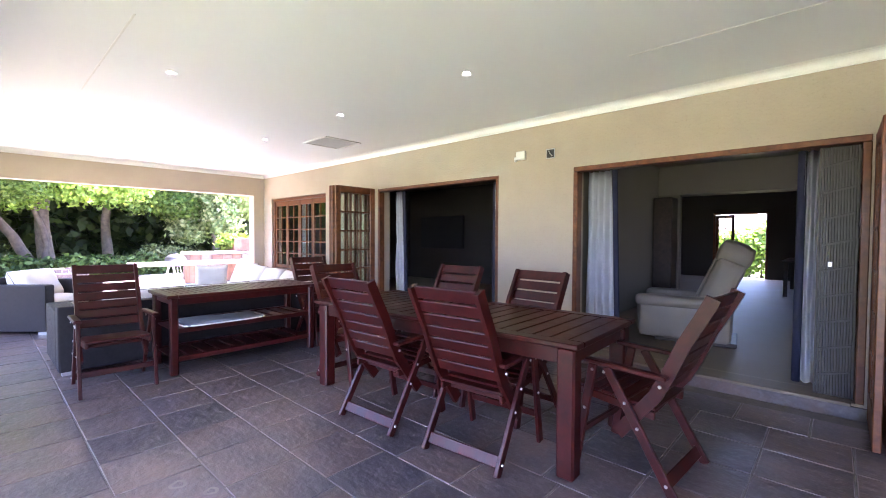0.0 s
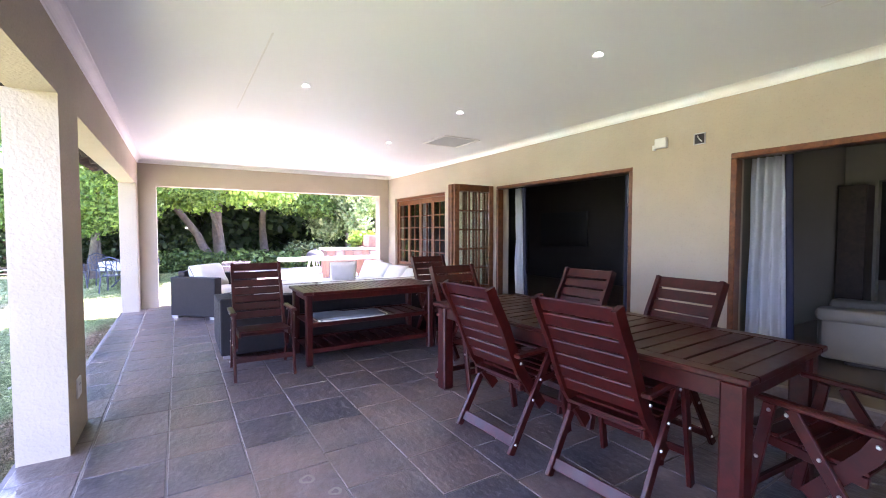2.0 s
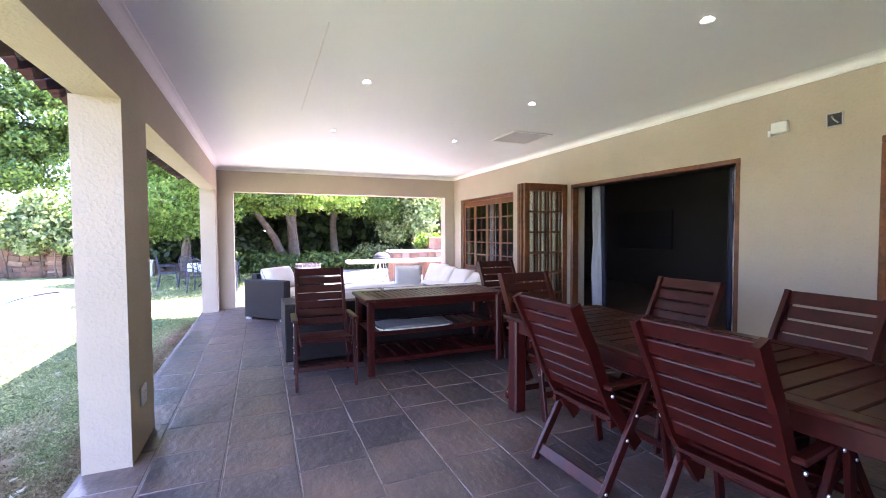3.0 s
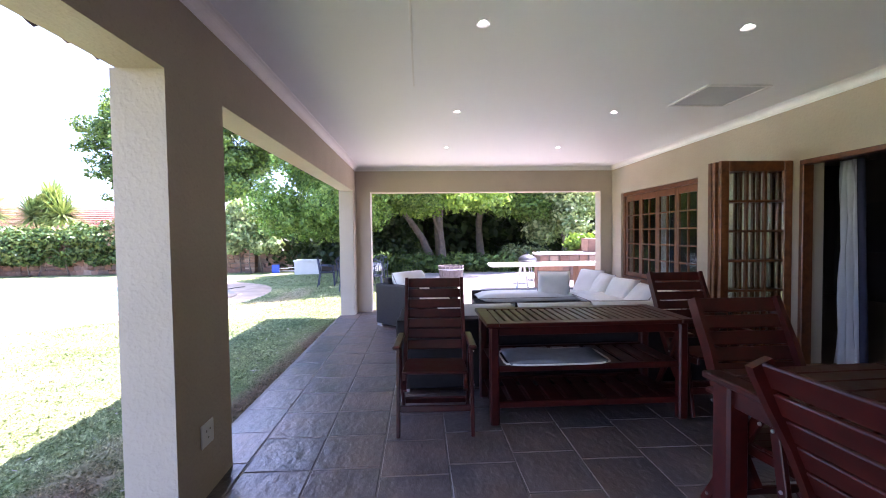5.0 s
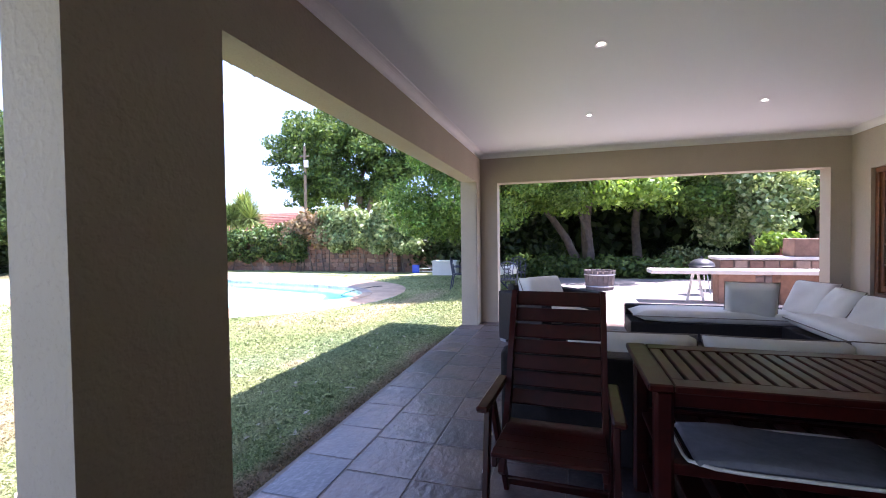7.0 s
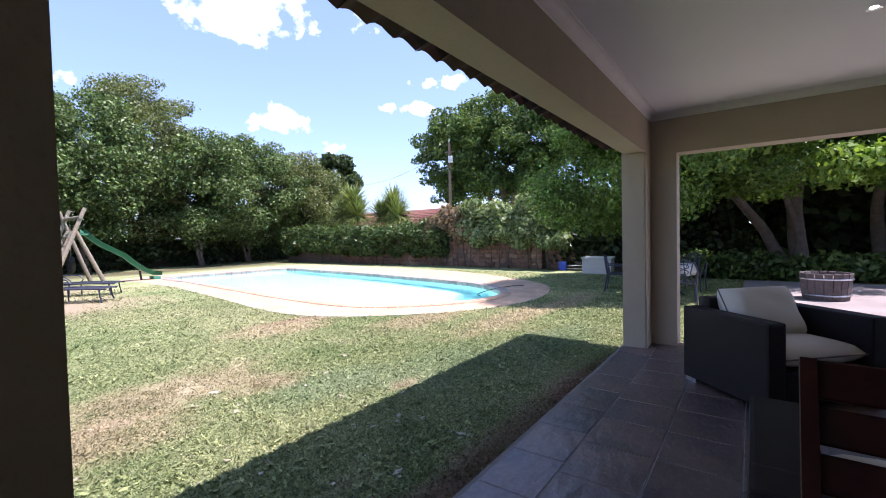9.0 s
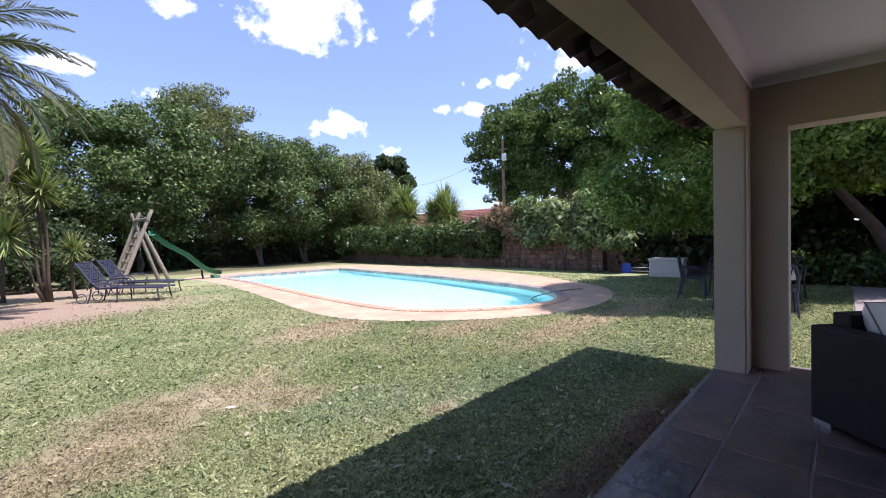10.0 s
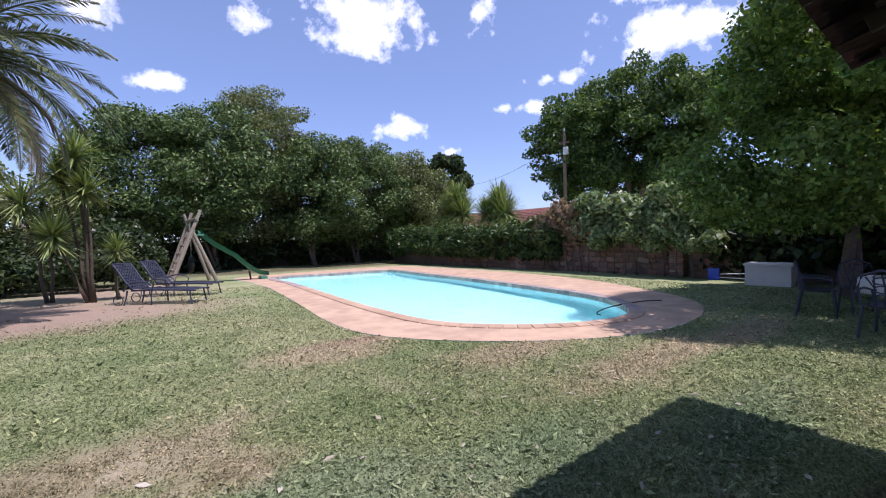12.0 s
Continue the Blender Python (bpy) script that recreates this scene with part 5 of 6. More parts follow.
# creeper, hedge and undergrowth get their shade from the leaf colour
bush("dark_shrub", row(46, -20.8, -5.6, -20.8, 0.5, 1.0, 0.6, 24, 0.75) + row(47, -21.2, -5.6, -21.2, 0.5, 2.2, 0.5, 18, 0.7), 13000, 0.15, M_LEAF_SHADED, "dark creeper covering the wall, with shade in its leaf colour", 46)
bush("dark_hedge", row(48, -23.3, -1, -23.3, 13, 1.0, 0.7, 40, 1.0) + row(49, -23.6, -1, -23.6, 13, 2.6, 0.7, 40, 1.0) + row(50, -24, -1, -24, 13, 4.2, 0.8, 34, 1.1), 30000, 0.3, M_LEAF_SHADED, "tall dark hedge behind the trees, with shade in its leaf colour", 48, "hedge")
bush("border_plants", row(51, -18.7, -1.0, -18.9, 3.0, 0.2, 0.15, 30, 0.4) + row(52, -18.9, 3.0, -19.0, 8.0, 0.2, 0.15, 34, 0.4) + row(58, -19.4, -1.0, -19.6, 8.0, 0.2, 0.15, 40, 0.36), 12000, 0.1, M_LEAF_MID, "strappy green plants in the border", 51, "border plants")
bush("low_shrub", row(53, -19.2, 4.6, -19.4, 6.6, 0.35, 0.2, 12, 0.5), 6000, 0.08, M_LEAF_OLIVE, "clipped grey-green shrub in the border", 53)
bush("dark_undergrowth", row(54, 1, -27.2, -25, -27.4, 0.7, 0.5, 50, 0.9) + row(56, 1, -28.0, -26, -28.0, 2.0, 0.8, 50, 1.0), 30000, 0.12, M_LEAF_SHADED, "dark undergrowth below the trees, with shade in its leaf colour", 54, "undergrowth")
bush("yucca_undergrowth", row(59, -1.0, -18.6, -6.5, -18.6, 0.5, 0.4, 20, 0.6) + row(60, -1.0, -20.0, -7.0, -20.0, 1.2, 0.6, 24, 0.7), 15000, 0.09, M_LEAF_SHADED, "loose dry shrubs below the yuccas", 59)
bush("far_garden_shrub", row(61, -3.6, 20.5, 0.3, 20.5, 0.9, 0.6, 16, 0.8), 6000, 0.12, M_LEAF_LIME, "bright shrubs outside the far door", 61)
bush("braai_shrub", row(55, -16.9, 6.6, -16.9, 7.6, 1.1, 0.1, 5, 0.28), 1400, 0.08, M_LEAF_LIME, "small lime shrub in a pot", 55)


def blade(bm, base, out, length, w, droop, lift):
    """A pointed strap leaf that arches outwards."""
    side = Vector((-out.y, out.x, 0))
    side = side.normalized() if side.length > 1e-3 else Vector((1, 0, 0))
    rows = []
    for i in range(5):
        t = i / 4
        p = base + out * length * t + Vector((0, 0, 1)) * length * (lift * t - droop * t * t)
        ww = w * (1 - t) ** 0.7 * (0.7 + 0.6 * t if t < 0.5 else 1)
        if i < 4:
            rows.append((bm.verts.new(p + side * ww / 2), bm.verts.new(p - Vector((0, 0, ww * 0.12))), bm.verts.new(p - side * ww / 2)))
        else:
            rows.append((bm.verts.new(p),))
    for a, b in zip(rows, rows[1:]):
        if len(b) == 3:
            bm.faces.new((a[0], a[1], b[1], b[0]))
            bm.faces.new((a[1], a[2], b[2], b[1]))
        else:
            bm.faces.new((a[0], a[1], b[0]))
            bm.faces.new((a[1], a[2], b[0]))


def yucca(x, y, heads, label, seed, L=0.75, extra=0):
    """heads: (dx, dy, height)."""
    re_ = random.Random(seed + 500)
    heads = list(heads) + [(re_.uniform(-0.8, 0.8), re_.uniform(-1.0, 1.0), re_.uniform(2.1, 3.5)) for _ in range(extra)]
    t = thing("yucca", pose(x, y, G), label, "yucca", "yuccas")
    rnd = random.Random(seed)
    bm = B()
    for dx, dy, h in heads:
        limb(bm, (dx * 0.2, dy * 0.2, 0), (dx, dy, h), 0.042, 0.035, seed, 0.04, 5)
    part("stem", bm, M_STEM, t, "brown ringed stem", True)
    for dx, dy, h in heads:
        bm = B()
        for i in range(190 if L < 1 else 330):
            e = rnd.uniform(-0.75, 1.3)
            a = rnd.uniform(0, math.tau)
            out = Vector((math.cos(a) * math.cos(e), math.sin(a) * math.cos(e), math.sin(e)))
            blade(bm, Vector((dx, dy, h)) + Vector((0, 0, rnd.uniform(-0.18, 0.15))), out, L * rnd.uniform(0.7, 1.1), 0.075 * L + 0.015, 0.05, 0.03)
        part("rosette", bm, M_YUCCA, t)
    return t


yucca(-5.2, -15.0, [(0.33, 0.0, 3.85), (0.13, 0.1, 2.98), (0.62, -0.2, 3.3), (0.80, 0.0, 1.75)], "tall spiky yucca with several heads", 61, 0.85)
yucca(-5.7, -15.2, [(0.0, 0.0, 1.35)], "young spiky yucca in the border", 62, 0.6)
yucca(-4.3, -15.8, [(0, 0, 1.7), (0.5, 0.1, 2.6)], "spiky yucca beside the palm", 63, 0.8)
yucca(-22.2, -19.85, [(0, 0, 3.2), (0.2, 0.75, 2.9), (0.1, -0.8, 3.0), (0.0, 0.1, 3.8)], "broad yellow-green yucca behind the wall", 64, 1.35)
yucca(-22.0, -16.3, [(0, 0, 2.95), (0.2, 0.7, 2.7), (0.1, -0.7, 2.7), (0.0, 0.1, 3.4)], "broad pale yucca behind the wall", 65, 1.25)


def palm(x, y, h, label, seed):
    """A feather palm: arching fronds with two ranks of leaflets."""
    t = thing("palm", pose(x, y, G), label, "palm tree")
    bm = B()
    limb(bm, (0, 0, 0), (0.1, 0.05, h), 0.30, 0.26, seed, 0.01, 8)
    part("trunk", bm, M_STEM, t, "rough brown palm trunk", True)
    rnd = random.Random(seed)
    for f in range(60):
        a = f * 2.39996 + rnd.uniform(-0.2, 0.2)
        e = 1.25 - 1.75 * (f / 60) + rnd.uniform(-0.12, 0.12)
        L = rnd.uniform(2.5, 3.1)
        flat = Vector((math.cos(a), math.sin(a), 0))
        pts, p, ang = [], Vector((0.1, 0.05, h + 0.1)), e
        for i in range(15):
            pts.append(p.copy())
            p = p + (flat * math.cos(ang) + Vector((0, 0, math.sin(ang)))) * L / 14
            ang -= 0.085 + 0.03 * (f / 60)
        bm = B()
        tube(bm, pts, [0.028 * (1 - i / 16) + 0.004 for i in range(15)], 5)
        side = Vector((-flat.y, flat.x, 0))
        for i in range(1, 14):
            for sub in range(6):
                q = pts[i].lerp(pts[min(i + 1, 14)], sub / 6)
                tan = (pts[min(i + 1, 14)] - pts[i - 1]).normalized()
                ll = 0.52 * math.sin(math.pi * min(0.97, (i + sub / 6) / 14 * 0.86 + 0.12)) * rnd.uniform(0.85, 1.1)
                for s in (-1, 1):
                    tip = q + (side * s * 0.72 + tan * 0.62 + Vector((0, 0, rnd.uniform(-0.35, 0.08)))) * ll
                    mid = q.lerp(tip, 0.45) + Vector((0, 0, 0.03))
                    wv = tan * 0.020
                    v = [bm.verts.new(q - wv * 0.4), bm.verts.new(mid - wv), bm.verts.new(tip), bm.verts.new(mid + wv)]
                    bm.faces.new(v)
        part("frond", bm, M_PALM if f < 50 else M_PALM_DRY, t)
    return t


palm(-3.4, -11.9, 4.85, "large feather palm with arching grey-green fronds", 71)

# ---- walls, buildings and distance ----
M_CREAM = plain("cream_render", (0.60, 0.52, 0.42), 0.8, 0, 0.1, 1.0, 0.2)
M_FARROOF = brickish("red_roof_tile", [(0.30, 0.13, 0.10), (0.38, 0.18, 0.13), (0.26, 0.12, 0.09)], 3)
M_POLE = plain("weathered_pole", (0.20, 0.14, 0.10), 0.85, 0, 0.3, 5, 0.5)

wall = tagged(thing("boundary_wall", pose(0, 0, 0), "rough brown stone boundary wall with brick piers", "garden wall"), kind="structure")
part("core", box(B(), -20.95, -20.65, -24.5, -1.5, G - 0.1, 1.35, 0.02), M_MORTAR, wall)
part("core", box(B(), -26.0, 4.0, -28.6, -28.3, G - 0.1, 1.5, 0.02), M_MORTAR, wall)

house = thing("neighbour_house", pose(-44, -33, G - 1.3), "house with a red tiled roof beyond the wall", "house")
part("wall", box(B(), -6, 6, -11, 11, 0, 3.4, 0.02), M_CREAM, house)
bm = B()
v = [bm.verts.new(p) for p in ((6.6, -11.6, 3.35), (6.6, 11.6, 3.35), (0, 11.6, 6.0), (0, -11.6, 6.0), (-6.6, 11.6, 3.35), (-6.6, -11.6, 3.35))]
bm.faces.new((v[0], v[1], v[2], v[3]))
bm.faces.new((v[3], v[2], v[4], v[5]))
bmesh.ops.solidify(bm, geom=bm.faces[:], thickness=0.15)
roof = part("roof", bm, M_FARROOF, house, "red tiled roof")
for i in range(12):
    bm = B()
    z = 3.5 + i * 0.205
    x = 6.6 - i * 0.55
    bar(bm, (x, -11.6, z), (x, 11.6, z), 0.10, 0.06, (1, 0, 0), 0)
    part("tile_course", bm, M_FARROOF, roof)

pole = thing("utility_pole", pose(-30.0, -17.65, G), "weathered wooden power line pole with a box", "utility pole")
part("post", rod(B(), (0, 0, 0), (0, 0, 8.5), 0.13, 0.10, 12), M_POLE, pole)
part("cap", rod(B(), (0, 0, 8.501), (0, 0, 8.75), 0.05, 0.03, 8), M_WHITEPLASTIC, pole)
part("meter_box", box(B(), 0.12, 0.32, 0.1, 0.4, 6.9, 7.4, 0.02), M_WHITEPLASTIC, pole, "small grey box")
part("bracket", box(B(), -0.05, 0.05, -0.4, 0.4, 7.7, 7.8), M_POLE, pole)
cable = [(-30.0 + (-14) * t, -17.65 - 24 * t, 7.8 + 0.6 * t - 2.4 * t * (1 - t)) for t in [i / 16 for i in range(17)]]
tagged(part("power_cable", tube(B(), cable, 0.014, 5), M_DARKPLASTIC), "thin dark overhead power cable", "cable")

# ---- things round the pool ----
M_LOG = wood("weathered_log", (0.20, 0.17, 0.12), (0.34, 0.30, 0.22), 0.8)
M_SLIDE = plain("green_slide_plastic", (0.05, 0.22, 0.14), 0.4, 0, 0.1)
M_TYRE = plain("black_rubber", (0.02, 0.02, 0.02), 0.7, 0, 0.2)
M_IRON = plain("blue_grey_cast_metal", (0.055, 0.06, 0.085), 0.5, 0.5, 0.15)
M_CHEST = plain("off_white_chest", (0.66, 0.63, 0.58), 0.55, 0, 0.06, 3, 0.1)
M_BLUE = plain("blue_plastic", (0.02, 0.07, 0.50), 0.4, 0, 0.1)
M_CLOTH = plain("white_tablecloth", (0.72, 0.72, 0.70), 0.9, 0, 0.04)

swing = thing("slide_frame", pose(-8.08, -18.53, G) @ Matrix.Diagonal((-1, 1, 1, 1)), "weathered log climbing frame with a green slide", "play frame")
for (p, q) in (((-0.85, 0.45, 0), (0.20, 0.3, 2.75)), ((0.70, 0.30, 0), (-0.12, 0.3, 2.05)), ((-0.75, -1.6, 0), (0.2, -1.5, 2.75)), ((0.75, -1.5, 0), (-0.1, -1.5, 2.7))):
    part("log", rod(B(), p, q, 0.075, 0.062, 12), M_LOG, swing)
part("log", rod(B(), (0.05, 0.42, 2.42), (0.05, -1.6, 2.42), 0.06, 0.06, 12), M_LOG, swing)
for s in (0.05, -0.48):
    part("ladder_rail", bar(B(), (-0.95, s, 0), (-0.12, s, 1.95), 0.04, 0.08, (0, 1, 0)), M_LOG, swing)
for i in range(6):
    t = 0.14 + i * 0.15
    p = Vector((-0.95, 0.05, 0)).lerp(Vector((-0.12, 0.05, 1.95)), t)
    part("rung", box(B(), p.x - 0.05, p.x + 0.06, -0.52, 0.09, p.z - 0.02, p.z + 0.03, 0.008), M_LOG, swing)
part("platform", box(B(), -0.18, 0.32, -0.52, 0.12, 1.80, 1.85, 0.008), M_SLIDE, swing)
prof = [(0.22, 1.86), (0.45, 1.62), (0.75, 1.36), (1.10, 1.14), (1.45, 0.92), (1.75, 0.62), (2.05, 0.36), (2.35, 0.20), (2.65, 0.14)]
bm = B()
rows = []
for i, (x, z) in enumerate(prof):
    rows.append([bm.verts.new((x, yy, z + zz)) for yy, zz in ((-0.46, 0.17), (-0.44, 0.17), (-0.41, 0.02), (-0.20, 0.0), (0.01, 0.02), (0.04, 0.17), (0.06, 0.17))])
for a, b in zip(rows, rows[1:]):
    for k in range(6):
        bm.faces.new((a[k], a[k + 1], b[k + 1], b[k]))
bmesh.ops.solidify(bm, geom=bm.faces[:], thickness=0.02)
part("slide_chute", bm, M_SLIDE, swing, "green moulded slide", True)
part("slide_leg", bar(B(), (2.0, -0.2, 0), (1.95, -0.2, 0.38), 0.06, 0.06), M_TYRE, swing)
part("slide_leg", box(B(), 2.35, 2.6, -0.42, 0.02, 0.0, 0.13, 0.01), M_SLIDE, swing)
bm = B()
tube(bm, [(0.0, -0.75 + 0.24 * math.cos(a), 0.72 + 0.24 * math.sin(a)) for a in [i * math.tau / 24 for i in range(24)]], 0.075, 10, True)
part("tyre", bm, M_TYRE, swing, "hanging rubber tyre", True)
part("rope", tube(B(), [(0.02, -0.75, 2.4), (0.01, -0.75, 1.6), (0.0, -0.75, 1.02)], 0.014, 6), M_LOG, swing)


def lounger():
    """A cast sun lounger with a lattice back; head at -x."""
    t = thing("sun_lounger", Matrix(), "blue-grey cast metal sun lounger with lattice back", "sun lounger", "sun loungers by the pool")
    for s in (-0.3, 0.3):
        part("side_rail", tube(B(), [(-0.45, s, 0.36), (0.2, s, 0.37), (0.9, s, 0.35), (1.15, s, 0.33)], 0.022, 8), M_IRON, t)
        part("back_rail", tube(B(), [(-0.42, s, 0.37), (-0.62, s, 0.62), (-0.82, s, 0.92), (-0.90, s, 1.02)], 0.022, 8), M_IRON, t)
        part("arm", tube(B(), [(-0.62, s * 1.12, 0.34), (-0.55, s * 1.15, 0.52), (-0.30, s * 1.15, 0.58), (0.0, s * 1.15, 0.56), (0.10, s * 1.1, 0.46), (0.06, s * 1.03, 0.37)], 0.018, 8), M_IRON, t)
        for x, dx in ((-0.55, -0.08), (0.05, 0.0), (1.0, 0.06)):
            part("leg", tube(B(), [(x, s, 0.36), (x + dx * 0.3, s * 1.05, 0.18), (x + dx, s * 1.08, 0.0)], [0.022, 0.016, 0.02], 8), M_IRON, t)
        bm = B()
        tube(bm, [(-0.78 + 0.12 * math.cos(a), s * 1.02, 0.122 + 0.12 * math.sin(a)) for a in [i * math.tau / 20 for i in range(20)]], 0.012, 6, True)
        part("wheel", bm, M_IRON, t)
    for i in range(13):
        x = -0.40 + i * 0.128
        part("seat_strap", box(B(), x - 0.05, x + 0.05, -0.28, 0.28, 0.352, 0.362), M_IRON, t)
    bm = B()
    p0, p1 = Vector((-0.43, 0, 0.38)), Vector((-0.89, 0, 1.01))
    for i in range(9):
        for j in range(6):
            a = p0.lerp(p1, (i + 0.1) / 9) + Vector((0, -0.27 + j * 0.09, 0))
            b = p0.lerp(p1, (i + 0.9) / 9) + Vector((0, -0.27 + (j + 1) * 0.09, 0))
            bar(bm, a, b, 0.022, 0.010, (0, 1, 0), 0)
            bar(bm, Vector((b.x, a.y, b.z)), Vector((a.x, b.y, a.z)), 0.022, 0.009, (0, 1, 0), 0)
    part("back_lattice", bm, M_IRON, t, "diagonal cast lattice")
    part("top_bar", rod(B(), (-0.9, -0.32, 1.02), (-0.9, 0.32, 1.02), 0.022), M_IRON, t)
    return t


lg = lounger()
lg.matrix_world = pose(-6.43, -13.38, G, 0, 0, 141)
copy_thing(lg, pose(-7.10, -14.98, G, 0, 0, 141))


def garden_chair():
    t = thing("garden_chair", Matrix(), "blue-grey cast metal garden chair with scrolled back", "chair", "metal garden chairs")
    for sx in (-1, 1):
        part("front_leg", tube(B(), [(sx * 0.22, 0.20, 0.43), (sx * 0.24, 0.23, 0.2), (sx * 0.25, 0.24, 0)], 0.018, 8), M_IRON, t)
        part("back_leg", tube(B(), [(sx * 0.22, -0.2, 0.43), (sx * 0.23, -0.24, 0.2), (sx * 0.24, -0.27, 0)], 0.018, 8), M_IRON, t)
        part("arm", tube(B(), [(sx * 0.23, 0.18, 0.44), (sx * 0.27, 0.18, 0.62), (sx * 0.28, 0.0, 0.66), (sx * 0.24, -0.21, 0.66)], 0.015, 8), M_IRON, t)
    bm = B()
    bmesh.ops.create_cone(bm, cap_ends=True, segments=24, radius1=0.25, radius2=0.26, depth=0.03, matrix=pose(0, 0, 0.44))
    part("seat", bm, M_IRON, t)
    arch = [(-0.23, -0.2, 0.44), (-0.25, -0.24, 0.68), (-0.2, -0.27, 0.84), (0, -0.29, 0.92), (0.2, -0.27, 0.84), (0.25, -0.24, 0.68), (0.23, -0.2, 0.44)]
    part("back_hoop", tube(B(), arch, 0.018, 8), M_IRON, t)
    bm = B()
    for k in range(5):
        x = -0.16 + k * 0.08
        tube(bm, [(x, -0.21, 0.46), (x * 0.6 + 0.03 * (-1) ** k, -0.245, 0.66), (x * 1.0, -0.27, 0.86 - abs(x) * 0.2)], 0.011, 6)
    for k in range(3):
        tube(bm, [(0.09 * math.cos(a), -0.235 - 0.02 * k, 0.56 + 0.11 * k + 0.045 * math.sin(a)) for a in [i * math.tau / 14 for i in range(14)]], 0.009, 6, True)
    part("back_scroll", bm, M_IRON, t)
    return t


gc = garden_chair()
gc.matrix_world = pose(-13.2, -0.98, G, 0, 0, 75)
for x, y, a in ((-13.15, -0.35, 100), (-15.4, -1.5, -60), (-15.4, -0.4, -100), (-14.7, -1.98, 8)):
    copy_thing(gc, pose(x, y, G, 0, 0, a))
gt = thing("garden_table", pose(-14.3, -0.83, G), "round garden table under a white cloth", "table")
bm = B()
bmesh.ops.create_cone(bm, cap_ends=True, segments=32, radius1=0.58, radius2=0.58, depth=0.03, matrix=pose(0, 0, 0.70))
part("tabletop", bm, M_IRON, gt)
for k in range(3):
    a = k * math.tau / 3
    part("leg", tube(B(), [(0.1 * math.cos(a), 0.1 * math.sin(a), 0.68), (0.12 * math.cos(a), 0.12 * math.sin(a), 0.3), (0.42 * math.cos(a), 0.42 * math.sin(a), 0)], 0.022, 8), M_IRON, gt)
bm = B()
rings = []
for r, z in ((0.0, 0.722), (0.35, 0.722), (0.59, 0.721), (0.605, 0.70), (0.61, 0.60), (0.62, 0.50)):
    rings.append([bm.verts.new(((r + 0.02 * math.sin(9 * a) * (z < 0.69)) * math.cos(a), (r + 0.02 * math.sin(9 * a) * (z < 0.69)) * math.sin(a), z)) for a in [i * math.tau / 48 for i in range(48)]] if r else [bm.verts.new((0, 0, z))])
for a, b in zip(rings, rings[1:]):
    for i in range(48):
        if len(a) == 1:
            bm.faces.new((a[0], b[i], b[i - 1]))
        else:
            bm.faces.new((a[i - 1], a[i], b[i], b[i - 1]))
bmesh.ops.solidify(bm, geom=bm.faces[:], thickness=0.003)
cloth = part("tablecloth", bm, M_CLOTH, None, "", True)
cloth.matrix_world = pose(-14.3, -0.83, G + 0.004)
tagged(cloth, "white cloth spread over the garden table", "tablecloth")

chest = thing("storage_chest", pose(-19.31, -3.76, G, 0, 0, 94), "off-white garden storage chest with flat lid", "storage chest")
part("body", box(B(), -0.5, 0.5, -0.32, 0.32, 0.0, 0.52, 0.015), M_CHEST, chest)
part("lid", box(B(), -0.53, 0.53, -0.35, 0.35, 0.521, 0.60, 0.02), M_CHEST, chest)
part("plinth_band", box(B(), -0.51, 0.51, -0.33, 0.33, 0.12, 0.15, 0.005), M_CHEST, chest)
net = thing("pool_net", pose(-20.03, -5.35, G), "blue pool scoop with a long white handle", "pool net")
bm = box(B(), -0.04, 0.04, -0.16, 0.16, 0.0, 0.36, 0.02)
part("scoop", bm, M_BLUE, net)
part("handle", rod(B(), (0.0, 0.15, 0.18), (0.5, 1.5, 0.30), 0.014), M_WHITEPLASTIC, net)
part("handle", rod(B(), (0.02, 0.15, 0.08), (0.55, 1.5, 0.12), 0.014), M_WHITEPLASTIC, net)

hose = [(-13.4 + 1.5 * math.cos(a) * 0.8, -4.0 - 0.35 * math.sin(a) - 0.5, G + 0.028) for a in [i * math.pi / 14 for i in range(15)]]
tagged(part("pool_hose", tube(B(), hose, 0.011, 6), M_TYRE), "thin dark hose lying on the pool paving", "hose")

# ---- terrace beyond the end opening ----
M_STAVE = wood("weathered_staves", (0.085, 0.07, 0.068), (0.17, 0.14, 0.135), 0.8)
tub = thing("barrel_planter", pose(-15.0, 2.0, G) @ Matrix.Diagonal((1.0, 1.0, 1.25, 1)), "half wooden barrel planter with soil", "planter")
for k in range(18):
    a = k * math.tau / 18
    m = pose(0, 0, 0, 0, 0, math.degrees(a))
    bm = box(B(), 0.33, 0.36, -0.062, 0.062, 0.0, 0.45, 0.006)
    for v in bm.verts:
        v.co.x += 0.06 * (v.co.z / 0.45)
    bmesh.ops.transform(bm, matrix=m, verts=bm.verts[:])
    part("stave", bm, M_STAVE, tub)
for z, r in ((0.1, 0.383), (0.36, 0.417)):
    bm = B()
    tube(bm, [(r * math.cos(a), r * math.sin(a), z) for a in [i * math.tau / 28 for i in range(28)]], 0.012, 6, True)
    part("hoop", bm, M_STEEL, tub)
part("soil", rod(B(), (0, 0, 0.02), (0, 0, 0.38), 0.325, 0.365, 24), M_MORTAR, tub)

M_SLAB = plain("pale_stone_slab", (0.62, 0.58, 0.53), 0.8, 0, 0.12, 3, 0.3)
bench = thing("stone_bench", pose(-13.0, 4.7, G), "long pale stone slab bench on brick piers", "bench")
part("slab", box(B(), -0.32, 0.32, -1.75, 2.6, 0.66, 0.75, 0.015), M_SLAB, bench)
